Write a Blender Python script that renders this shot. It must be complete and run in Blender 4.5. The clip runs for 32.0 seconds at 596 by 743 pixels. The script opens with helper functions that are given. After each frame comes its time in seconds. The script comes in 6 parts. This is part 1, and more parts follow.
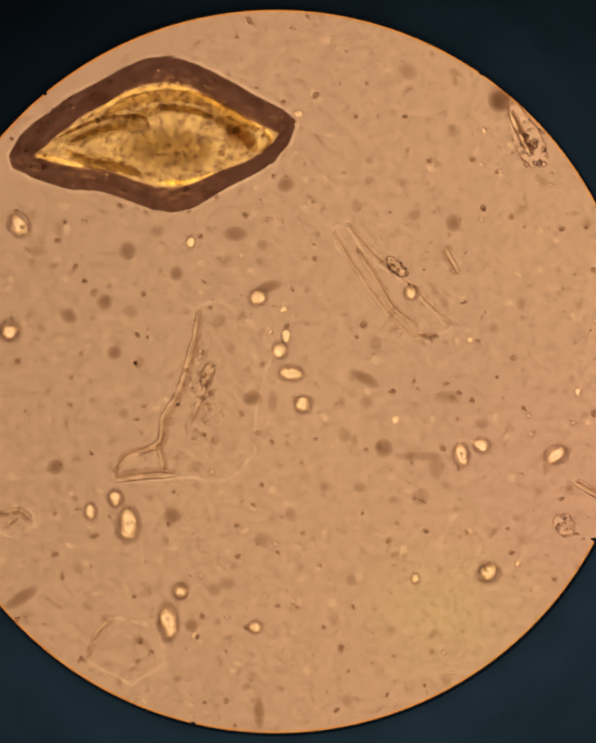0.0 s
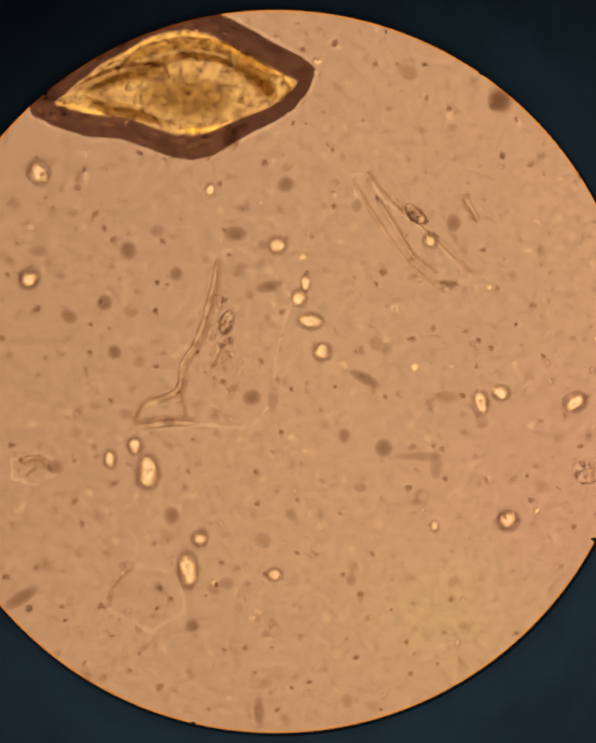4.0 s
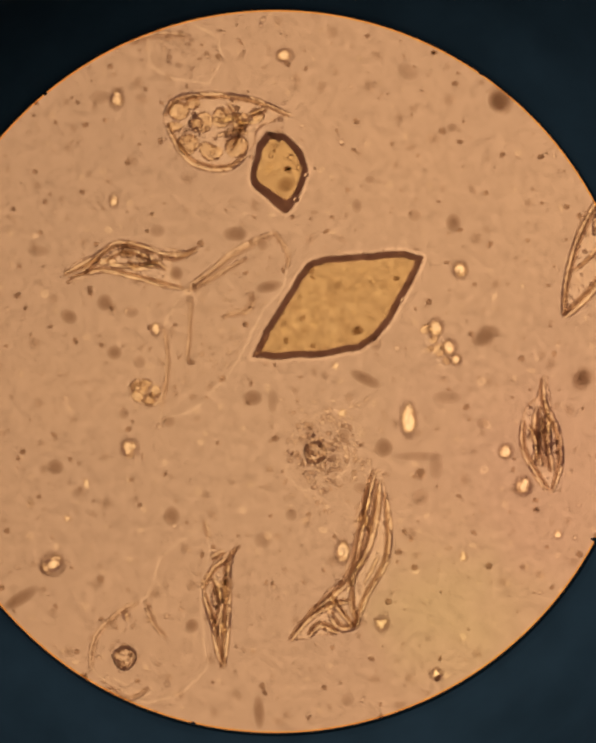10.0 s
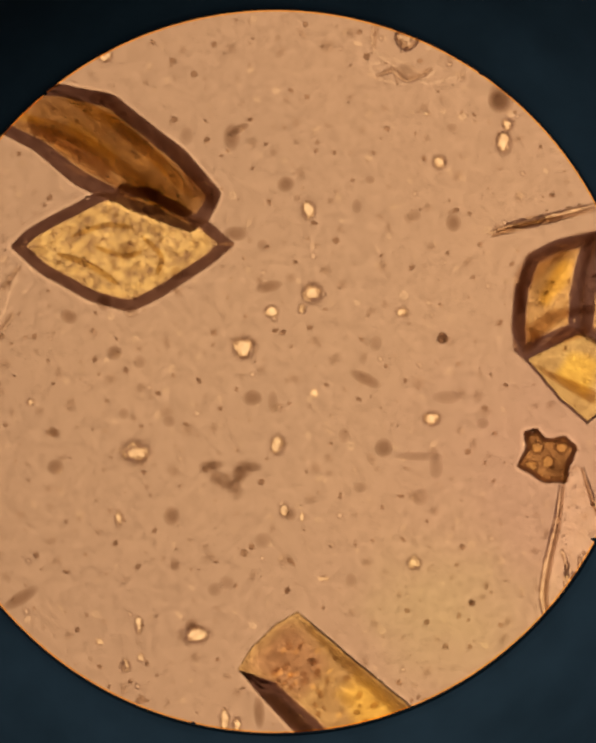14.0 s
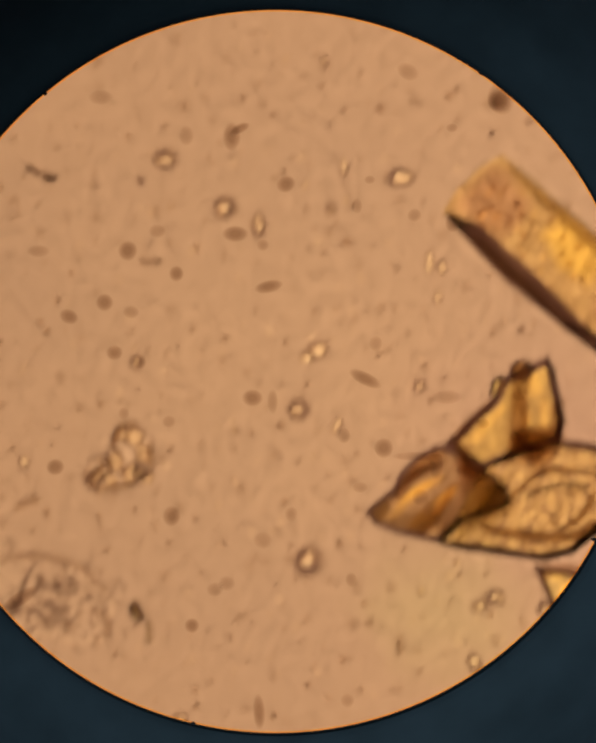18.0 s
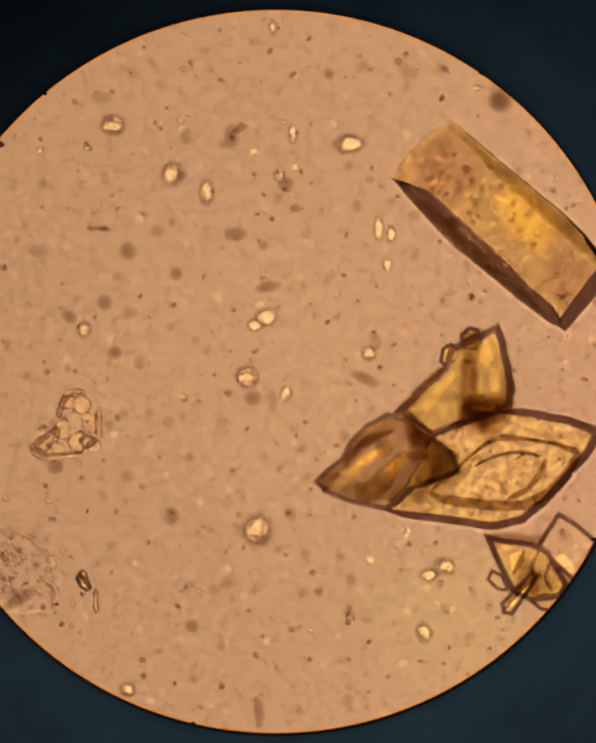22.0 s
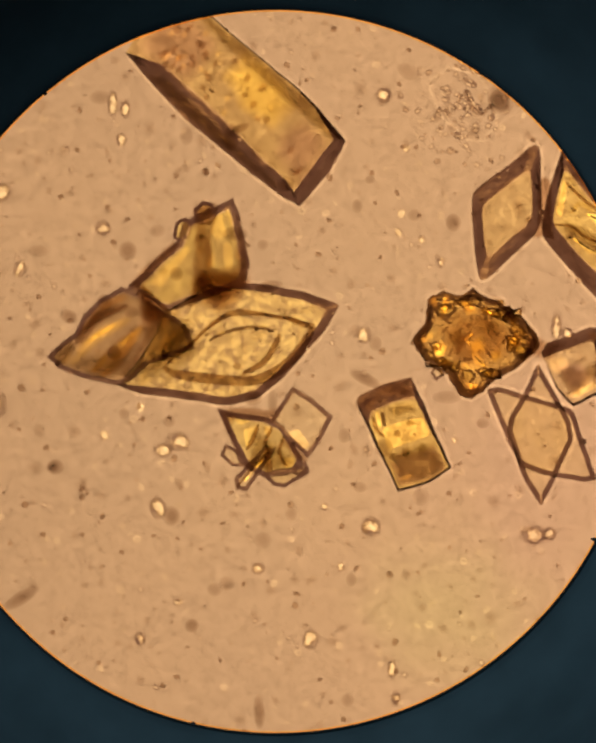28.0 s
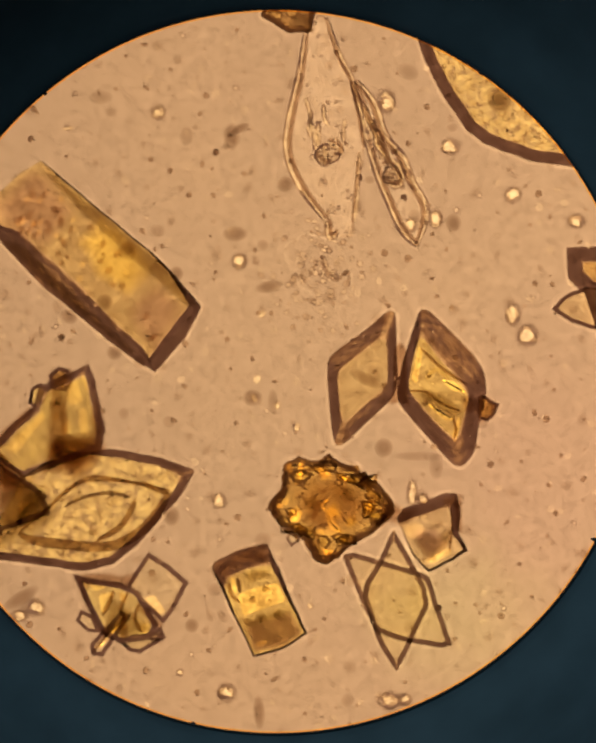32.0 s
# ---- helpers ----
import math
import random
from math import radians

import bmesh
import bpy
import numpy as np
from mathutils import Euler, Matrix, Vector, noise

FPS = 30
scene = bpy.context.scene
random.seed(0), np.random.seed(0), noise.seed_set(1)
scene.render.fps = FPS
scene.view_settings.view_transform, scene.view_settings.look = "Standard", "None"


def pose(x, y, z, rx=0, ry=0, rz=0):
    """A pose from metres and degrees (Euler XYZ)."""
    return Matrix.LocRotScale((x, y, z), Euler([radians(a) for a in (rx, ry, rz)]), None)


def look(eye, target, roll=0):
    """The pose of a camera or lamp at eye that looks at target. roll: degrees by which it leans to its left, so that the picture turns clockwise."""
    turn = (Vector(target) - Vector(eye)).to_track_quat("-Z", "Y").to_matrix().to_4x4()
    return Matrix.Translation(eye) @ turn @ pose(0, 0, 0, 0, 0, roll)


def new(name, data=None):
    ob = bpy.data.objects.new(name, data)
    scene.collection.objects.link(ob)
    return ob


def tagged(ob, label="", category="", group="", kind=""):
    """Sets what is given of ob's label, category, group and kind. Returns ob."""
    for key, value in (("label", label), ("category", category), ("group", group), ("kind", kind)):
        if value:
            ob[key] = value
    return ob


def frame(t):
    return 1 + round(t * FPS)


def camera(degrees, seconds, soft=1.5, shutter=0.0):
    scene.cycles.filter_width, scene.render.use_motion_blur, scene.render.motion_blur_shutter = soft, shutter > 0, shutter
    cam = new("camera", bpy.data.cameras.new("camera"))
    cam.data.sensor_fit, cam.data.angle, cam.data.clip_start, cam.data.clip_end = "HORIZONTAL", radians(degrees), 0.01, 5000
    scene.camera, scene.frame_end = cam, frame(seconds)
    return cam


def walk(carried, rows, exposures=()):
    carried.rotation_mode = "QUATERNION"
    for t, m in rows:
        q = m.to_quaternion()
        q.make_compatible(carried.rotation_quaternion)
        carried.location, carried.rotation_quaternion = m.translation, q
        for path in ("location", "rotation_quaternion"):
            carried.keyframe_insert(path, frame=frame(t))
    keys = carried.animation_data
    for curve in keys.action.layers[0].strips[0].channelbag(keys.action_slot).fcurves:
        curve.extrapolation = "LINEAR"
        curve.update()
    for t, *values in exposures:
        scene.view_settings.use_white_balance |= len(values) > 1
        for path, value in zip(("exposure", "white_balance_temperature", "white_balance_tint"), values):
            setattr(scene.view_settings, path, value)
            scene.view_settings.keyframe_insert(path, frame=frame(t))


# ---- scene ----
# A drop of sediment on a glass slide, seen through a microscope's eyepiece. Everything is built at the
# size at which the eyepiece shows it (400 times): one micrometre is 0.4 mm here, and is placed to fit the
# camera's view. The camera and the optics stand still, the slide is pushed about under them.

UNIT = 0.00013          # metres to one pixel of the camera's view at the slide
DIST = 3.5              # from the eye down to the slide in focus

cam = camera(math.degrees(2 * math.atan(629 * UNIT / DIST)), 32.0, soft=2.9, shutter=0.15)
walk(cam, [(0.0, pose(0, 0, DIST)), (32.0, pose(0, 0, DIST))],
     [(0.0, -0.02, 6640, 10), (14.0, 0.0, 6640, 10), (20.0, 0.0, 6640, 10), (22.0, 0.01, 6640, 11), (23.0, 0.15, 6540, 4),
      (24.0, 0.19, 6500, 0), (32.0, 0.17, 6500, 0)])

# The way of the slide: seconds, then its shift to the right and down in pixels of the camera's view.
SLIDE = [
    (0.0, -1963, 4583), (3.5, -1963, 4583), (3.8, -1960, 4560), (4.5, -1640, 4000), (5.2, -1230, 3390),
    (5.5, -1060, 3153), (5.6, -929, 2892), (5.7, -885, 2805), (5.8, -894, 2830), (5.9, -894, 2825),
    (6.0, -883, 2823), (6.1, -870, 2786), (6.2, -749, 2539), (6.3, -691, 2428), (6.4, -700, 2445),
    (6.5, -700, 2447), (7.0, -696, 2447), (7.5, -696, 2447), (8.0, -678, 2472), (8.5, -673, 2482),
    (8.6, -671, 2476), (8.7, -628, 2486), (8.8, -444, 2583), (8.9, -349, 2622), (9.0, -333, 2631),
    (9.2, -356, 2620), (9.5, -359, 2615), (10.0, -360, 2610), (10.5, -364, 2610), (11.0, -369, 2603),
    (11.5, -373, 2605), (12.0, -362, 2583), (12.5, -365, 2590), (13.0, -363, 2583), (13.1, -360, 2576),
    (13.2, -302, 2450), (13.3, -135, 2085), (13.4, -44, 1897), (13.5, 110, 1566), (13.6, 236, 1312),
    (13.7, 238, 1298), (14.0, 236, 1302), (14.5, 234, 1304), (14.8, 242, 1285), (15.5, 340, 1080),
    (16.2, 430, 870), (16.5, 438, 856), (17.0, 438, 856), (17.1, 440, 850), (17.2, 460, 828),
    (17.3, 541, 680), (17.4, 672, 341), (17.5, 769, 148), (17.6, 754, 180), (17.7, 754, 170),
    (17.9, 747, 174), (18.0, 671, 333), (18.1, 547, 640), (18.2, 516, 704), (18.5, 512, 682),
    (18.7, 504, 690), (18.8, 457, 804), (18.9, 434, 846), (19.0, 436, 848), (19.1, 441, 838),
    (19.2, 474, 770), (19.3, 542, 629), (19.4, 620, 455), (19.5, 691, 303), (19.6, 688, 312),
    (20.0, 683, 318), (20.5, 684, 321), (21.0, 668, 309), (21.5, 597, 284), (22.0, 562, 264),
    (22.5, 396, 190), (23.0, 343, 163), (23.2, 335, 158), (23.4, 274, 115), (23.5, 105, 36),
    (23.6, 38, 12), (24.0, 31, 23), (25.0, 32, 23), (25.5, 30, 21), (26.5, 28, 18), (27.5, 20, 12),
    (28.0, 0, 0), (28.2, -60, -28), (28.5, -128, -58), (29.0, -126, -47), (29.5, -122, -44),
    (29.9, -135, -25), (30.0, -184, 86), (30.1, -290, 310), (30.2, -325, 390), (30.3, -315, 380),
    (30.5, -306, 357), (31.0, -305, 356), (31.5, -305, 356), (32.0, -305, 350)]
SHIFT = {t: (sx, sy) for t, sx, sy in SLIDE}

# The focus knob: seconds, and by how many millimetres the slide is lowered out of focus.
FOCUS = [(0.0, 3), (3.5, 4), (5.5, 11), (6.3, 11), (6.4, 17), (8.6, 17), (8.9, 11), (9.5, 8), (10.0, 6), (11.0, 1), (12.0, 4), (12.5, 1), (13.0, 0), (13.3, 6),
         (13.6, 7), (14.5, 7), (16.5, 17), (17.0, 18), (17.2, 14), (17.5, 4), (17.9, 4), (18.0, 39), (18.1, 25), (18.5, 11), (18.8, 20), (19.0, 15), (19.3, 17),
         (19.6, 13), (20.0, 3), (21.0, 3), (22.0, 7), (22.5, 8), (23.0, 4), (23.3, 10), (23.6, 7), (25.0, 4), (27.5, 4), (28.0, 4), (29.0, 3), (29.8, 6),
         (30.0, 20), (30.2, 8), (30.5, 7), (30.8, 8), (31.0, 14), (31.3, 7), (31.6, 15), (31.8, 6), (32.0, 4)]


def drop(t):
    return float(np.interp(t, [q[0] for q in FOCUS], [q[1] for q in FOCUS])) * 0.001

# ---- light: the lamp's frosted glass under the condenser, the dim room round the eyepiece, and an added fill lamp ----
room = bpy.data.worlds.new("room")
scene.world = room
room.use_nodes = True
room.node_tree.nodes["Background"].inputs["Color"].default_value = (0.36, 0.55, 0.66, 1)
room.node_tree.nodes["Background"].inputs["Strength"].default_value = 0.54
LAMP_STRENGTH = 1.0
# unseen area lamp, added to brighten the tube's lower right
window = new("tube_fill_light", bpy.data.lights.new("tube_fill_light", "AREA"))
window.data.energy, window.data.size, window.data.color = 2.8, 0.12, (0.5, 0.8, 1.0)
window.matrix_world = look((-0.14, 0.2, 0.7), (0.1, -0.13, 0.04))


# ---- materials ----
def material(name):
    m = bpy.data.materials.new(name)
    m.use_nodes = True
    m.node_tree.nodes.clear()
    return m, m.node_tree.nodes, m.node_tree.links


def node(nodes, kind, **values):
    n = nodes.new(kind)
    for key, value in values.items():
        n.inputs[key.replace("_", " ")].default_value = value
    return n


def ramp(nodes, links, fac, stops):
    r = nodes.new("ShaderNodeValToRGB")
    while len(r.color_ramp.elements) < len(stops):
        r.color_ramp.elements.new(0.5)
    for e, (p, c) in zip(r.color_ramp.elements, stops):
        e.position, e.color = p, (*c, 1)
    links.new(fac, r.inputs["Fac"])
    return r.outputs["Color"]


def scaled(nodes, links, colour, k):
    v = nodes.new("ShaderNodeVectorMath")
    v.operation = "SCALE"
    v.inputs["Scale"].default_value = k
    links.new(colour, v.inputs[0])
    return v.outputs[0]


def wandering(nodes, links):
    """Object coordinates with a shift of their own for each object."""
    tc, info = nodes.new("ShaderNodeTexCoord"), nodes.new("ShaderNodeObjectInfo")
    add = nodes.new("ShaderNodeVectorMath")
    links.new(tc.outputs["Object"], add.inputs[0])
    links.new(info.outputs["Random"], add.inputs[1])
    return add.outputs[0]


def clear_body(name, thin, thick, ior, gain=1.0, scale=250.0, relief=0.0, relief_scale=500.0, grain=0.0):
    """A see-through body that bends the lamp's light. thin, thick: the tint per surface, which wanders between the two;
    above 1 it brightens. gain: multiplies the tint. relief: height in metres of a coarse roughness, grain: of a fine
    one."""
    m, nodes, links = material(name)
    place = wandering(nodes, links)
    n1 = node(nodes, "ShaderNodeTexNoise", Scale=scale, Detail=4.0, Roughness=0.6)
    links.new(place, n1.inputs["Vector"])
    tint = ramp(nodes, links, n1.outputs["Fac"], [(0.33, thick), (0.62, thin)])
    bend = node(nodes, "ShaderNodeBsdfRefraction", Roughness=0.0, IOR=ior)
    links.new(scaled(nodes, links, tint, gain), bend.inputs["Color"])
    normal = None
    for height, size, detail in ((relief, relief_scale, 2.0), (grain, relief_scale * 4, 3.0)):
        if height:
            n2 = node(nodes, "ShaderNodeTexNoise", Scale=size, Detail=detail)
            links.new(place, n2.inputs["Vector"])
            bump = node(nodes, "ShaderNodeBump", Strength=1.0, Distance=height)
            links.new(n2.outputs["Fac"], bump.inputs["Height"])
            if normal:
                links.new(normal, bump.inputs["Normal"])
            normal = bump.outputs["Normal"]
    if normal:
        links.new(normal, bend.inputs["Normal"])
    out = nodes.new("ShaderNodeOutputMaterial")
    links.new(bend.outputs[0], out.inputs["Surface"])
    return m


def matte(name, dark, light, rough, scale):
    m, nodes, links = material(name)
    tc = nodes.new("ShaderNodeTexCoord")
    n1 = node(nodes, "ShaderNodeTexNoise", Scale=scale, Detail=6.0)
    links.new(tc.outputs["Object"], n1.inputs["Vector"])
    b = node(nodes, "ShaderNodeBsdfPrincipled", Roughness=rough)
    links.new(ramp(nodes, links, n1.outputs["Fac"], [(0.3, dark), (0.7, light)]), b.inputs["Base Color"])
    bump = node(nodes, "ShaderNodeBump", Strength=0.2, Distance=0.0002)
    links.new(n1.outputs["Fac"], bump.inputs["Height"])
    links.new(bump.outputs["Normal"], b.inputs["Normal"])
    out = nodes.new("ShaderNodeOutputMaterial")
    links.new(b.outputs[0], out.inputs["Surface"])
    return m


def lamp_glass():
    """Frosted lamp glass; its bright ring and dim warm skirt are set to tone crystal edges."""
    m, nodes, links = material("frosted_lamp_glass")
    tc = nodes.new("ShaderNodeTexCoord")
    far = nodes.new("ShaderNodeVectorMath")
    far.operation = "LENGTH"
    links.new(tc.outputs["Object"], far.inputs[0])
    half = nodes.new("ShaderNodeMath")
    half.operation = "DIVIDE"
    half.inputs[1].default_value = 0.2
    links.new(far.outputs["Value"], half.inputs[0])
    c = ramp(nodes, links, half.outputs[0], [(0.0, (1, 0.86, 0.62)), (0.05, (1, 0.86, 0.62)), (0.13, (1.5, 1.36, 0.98)), (0.22, (1.25, 1.05, 0.68)),
                                            (0.34, (0.62, 0.44, 0.28)), (0.48, (0.29, 0.196, 0.170)), (0.8, (0.215, 0.142, 0.134))])
    e = node(nodes, "ShaderNodeEmission", Strength=LAMP_STRENGTH)
    links.new(c, e.inputs["Color"])
    out = nodes.new("ShaderNodeOutputMaterial")
    links.new(e.outputs[0], out.inputs["Surface"])
    return m


def film_tint():
    """The urine under the cover glass: a pinkish tan with cloudy and grainy unevenness."""
    m, nodes, links = material("tan_fluid")
    tc = nodes.new("ShaderNodeTexCoord")
    n1 = node(nodes, "ShaderNodeTexNoise", Scale=14.0, Detail=3.0)
    n2 = node(nodes, "ShaderNodeTexNoise", Scale=620.0, Detail=2.0, Roughness=0.5)
    n3 = node(nodes, "ShaderNodeTexNoise", Scale=260.0, Detail=2.0)
    for n in (n1, n2, n3):
        links.new(tc.outputs["Object"], n.inputs["Vector"])
    a = ramp(nodes, links, n1.outputs["Fac"], [(0.3, (0.585, 0.3465, 0.238)), (0.7, (0.625, 0.3665, 0.245))])
    b = ramp(nodes, links, n2.outputs["Fac"], [(0.25, (0.865, 0.86, 0.85)), (0.75, (1.12, 1.125, 1.13))])
    c = ramp(nodes, links, n3.outputs["Fac"], [(0.3, (0.915, 0.91, 0.905)), (0.7, (1.065, 1.07, 1.075))])
    both = nodes.new("ShaderNodeVectorMath")
    both.operation = "MULTIPLY"
    links.new(b, both.inputs[0])
    links.new(c, both.inputs[1])
    mul = nodes.new("ShaderNodeVectorMath")
    mul.operation = "MULTIPLY"
    links.new(a, mul.inputs[0])
    links.new(both.outputs[0], mul.inputs[1])
    t = nodes.new("ShaderNodeBsdfTransparent")
    links.new(mul.outputs[0], t.inputs["Color"])
    out = nodes.new("ShaderNodeOutputMaterial")
    links.new(t.outputs[0], out.inputs["Surface"])
    return m


def plain_clear(name, colour):
    m, nodes, links = material(name)
    t = node(nodes, "ShaderNodeBsdfTransparent", Color=(*colour, 1))
    out = nodes.new("ShaderNodeOutputMaterial")
    links.new(t.outputs[0], out.inputs["Surface"])
    return m


def eyepiece_tint():
    """The eyepiece's glass; its tint holds the field's uneven light, with a yellow and a rosy patch."""
    m, nodes, links = material("tinted_eyepiece_glass")
    tc = nodes.new("ShaderNodeTexCoord")
    colour = None
    for centre, size, patch_tint in (((0.064, -0.050, 0), 0.036, (1.02, 1.11, 0.97)), ((0.092, -0.010, 0), 0.060, (1.0, 0.967, 1.025)),
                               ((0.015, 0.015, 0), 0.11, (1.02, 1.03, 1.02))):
        v = nodes.new("ShaderNodeVectorMath")
        v.operation = "DISTANCE"
        v.inputs[1].default_value = centre
        wob = node(nodes, "ShaderNodeTexNoise", Scale=40.0)
        links.new(tc.outputs["Object"], wob.inputs["Vector"])
        shaken = nodes.new("ShaderNodeVectorMath")
        shaken.operation = "MULTIPLY_ADD"
        shaken.inputs[1].default_value = (0.03, 0.03, 0)
        links.new(wob.outputs["Color"], shaken.inputs[0])
        links.new(tc.outputs["Object"], shaken.inputs[2])
        links.new(shaken.outputs[0], v.inputs[0])
        k = nodes.new("ShaderNodeMapRange")
        k.interpolation_type = "SMOOTHERSTEP"
        k.inputs["From Min"].default_value, k.inputs["From Max"].default_value = 0.0, size
        links.new(v.outputs["Value"], k.inputs["Value"])
        c = ramp(nodes, links, k.outputs["Result"], [(0.0, patch_tint), (1.0, (1, 1, 1))])
        if colour:
            mul = nodes.new("ShaderNodeVectorMath")
            mul.operation = "MULTIPLY"
            links.new(colour, mul.inputs[0])
            links.new(c, mul.inputs[1])
            c = mul.outputs[0]
        colour = c
    # the field's rise in brightness from left to right is put into the tint
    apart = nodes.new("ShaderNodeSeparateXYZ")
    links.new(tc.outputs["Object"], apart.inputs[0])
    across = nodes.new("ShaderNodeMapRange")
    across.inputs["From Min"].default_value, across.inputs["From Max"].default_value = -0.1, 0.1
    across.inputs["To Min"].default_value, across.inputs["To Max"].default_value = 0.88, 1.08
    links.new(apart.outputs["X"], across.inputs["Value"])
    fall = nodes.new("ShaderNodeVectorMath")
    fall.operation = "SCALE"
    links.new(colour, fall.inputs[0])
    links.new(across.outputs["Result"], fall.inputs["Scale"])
    # roughness stands in for focus blur: what lies far below it goes soft
    t = node(nodes, "ShaderNodeBsdfRefraction", Roughness=0.63, IOR=1.04)
    t.distribution = "BECKMANN"
    links.new(fall.outputs[0], t.inputs["Color"])
    out = nodes.new("ShaderNodeOutputMaterial")
    links.new(t.outputs[0], out.inputs["Surface"])
    return m


def faded_spot(name, core, stops=None):
    """A soft round spot of tint, for dust, pits and halos: core in the middle, fading to nothing at its brim."""
    m, nodes, links = material(name)
    tc = nodes.new("ShaderNodeTexCoord")
    flat = nodes.new("ShaderNodeVectorMath")
    flat.operation = "MULTIPLY_ADD"
    flat.inputs[1].default_value, flat.inputs[2].default_value = (2, 2, 0), (-1, -1, 0)
    links.new(tc.outputs["Generated"], flat.inputs[0])
    far = nodes.new("ShaderNodeVectorMath")
    far.operation = "LENGTH"
    links.new(flat.outputs[0], far.inputs[0])
    c = ramp(nodes, links, far.outputs["Value"], stops or [(0.30, core), (0.62, tuple(1 - 0.68 * (1 - k) for k in core)), (0.92, (1, 1, 1))])
    t = nodes.new("ShaderNodeBsdfTransparent")
    links.new(c, t.inputs["Color"])
    out = nodes.new("ShaderNodeOutputMaterial")
    links.new(t.outputs[0], out.inputs["Surface"])
    return m


def soft_speck():
    """Sunken specks: brownish, densest in the middle of each by its mesh's own fade."""
    m, nodes, links = material("sunken_speck")
    fade = nodes.new("ShaderNodeAttribute")
    fade.attribute_name = "fade"
    c = ramp(nodes, links, fade.outputs["Fac"], [(0.1, (0.74, 0.69, 0.65)), (0.5, (0.86, 0.83, 0.80)), (1.0, (1, 1, 1))])
    t = nodes.new("ShaderNodeBsdfTransparent")
    links.new(c, t.inputs["Color"])
    out = nodes.new("ShaderNodeOutputMaterial")
    links.new(t.outputs[0], out.inputs["Surface"])
    return m


def toned_mass(name, full, ior):
    """A rounded mass tinted darker or brighter the thicker it is; its mesh carries the thickness from 0 to 1."""
    m, nodes, links = material(name)
    depth = nodes.new("ShaderNodeAttribute")
    depth.attribute_name = "thick"
    place = wandering(nodes, links)
    n1 = node(nodes, "ShaderNodeTexNoise", Scale=160.0, Detail=3.0)
    links.new(place, n1.inputs["Vector"])
    add = nodes.new("ShaderNodeMath")
    add.operation = "MULTIPLY_ADD"
    add.inputs[1].default_value = 0.5
    links.new(n1.outputs["Fac"], add.inputs[0])
    links.new(depth.outputs["Fac"], add.inputs[2])
    c = ramp(nodes, links, add.outputs[0], [(0.22, (1, 1, 1)), (0.65, tuple(0.35 + 0.65 * k for k in full)), (1.2, full)])
    bend = node(nodes, "ShaderNodeBsdfRefraction", Roughness=0.0, IOR=ior)
    links.new(c, bend.inputs["Color"])
    out = nodes.new("ShaderNodeOutputMaterial")
    links.new(bend.outputs[0], out.inputs["Surface"])
    return m


LENS = clear_body("condenser_glass", (1, 1, 1), (1, 1, 1), 1.5)
AMBER = clear_body("amber_crystal", (1.02, 1.01, 0.78), (0.975, 0.945, 0.70), 1.30, 1.0, 240, 0.0004, 240, 0.0001)
AMBER_ROUGH = clear_body("mottled_amber_crystal", (1.32, 1.37, 0.88), (0.58, 0.52, 0.44), 1.30, 1.0, 430, 0.0021, 240, 0.0002)
AMBER_DEEP = clear_body("deep_amber_crystal", (1.12, 1.12, 0.62), (0.86, 0.80, 0.46), 1.30, 1.0, 120, 0.0018, 110, 0.0003)
AMBER_BROWN = clear_body("brown_amber_crystal", (0.93, 0.81, 0.46), (0.70, 0.58, 0.35), 1.32, 1.0, 140, 0.0034, 170, 0.0002)
AMBER_PALE = clear_body("pale_amber_crystal", (1.0, 1.0, 0.88), (0.97, 0.95, 0.80), 1.28, 1.0, 150, 0.0012, 170, 0.0001)
SMOKY = clear_body("smoky_amber_crystal", (0.76, 0.65, 0.47), (0.52, 0.42, 0.30), 1.26, 1.0, 110, 0.0020, 90, 0.0002)
RUST = clear_body("rusty_amber_crystal", (0.86, 0.68, 0.40), (0.58, 0.45, 0.30), 1.28, 1.0, 110, 0.0022, 110, 0.0002)
RIDGE = clear_body("growth_step", (1.0, 0.97, 0.76), (0.92, 0.86, 0.62), 1.42, 1.0, 300, 0.0006, 400)
FACET = clear_body("smooth_amber_facet", (1.02, 0.97, 0.86), (0.78, 0.70, 0.60), 1.29, 1.0, 260, 0.0012, 120, 0.0001)
MEMBRANE_FAINT = clear_body("faint_cell_membrane", (1.0, 1.0, 1.0), (0.975, 0.97, 0.965), 1.045, 1.0, 250, 0.0020, 330, 0.0003)
MEMBRANE = clear_body("cell_membrane", (1.0, 1.0, 1.0), (0.95, 0.935, 0.925), 1.10, 1.0, 300, 0.0026, 330, 0.0003)
# folds are brightened by a tint above 1
FOLD = clear_body("folded_membrane", (1.36, 1.41, 1.28), (0.80, 0.76, 0.72), 1.27, 1.0, 330, 0.0008, 300)
NUCLEUS = clear_body("cell_nucleus", (1.10, 1.12, 1.08), (0.88, 0.86, 0.83), 1.44, 1.0, 700, 0.0009, 500)
GRANULE = clear_body("granule", (1.14, 1.18, 1.18), (1.0, 1.0, 1.0), 1.40, 1.05, 900)
# the cells' brightness is put into tints above 1
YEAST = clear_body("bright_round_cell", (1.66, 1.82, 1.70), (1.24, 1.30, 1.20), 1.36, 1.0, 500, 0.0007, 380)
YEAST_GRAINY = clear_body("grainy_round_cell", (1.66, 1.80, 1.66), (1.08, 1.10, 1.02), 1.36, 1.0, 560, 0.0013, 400)
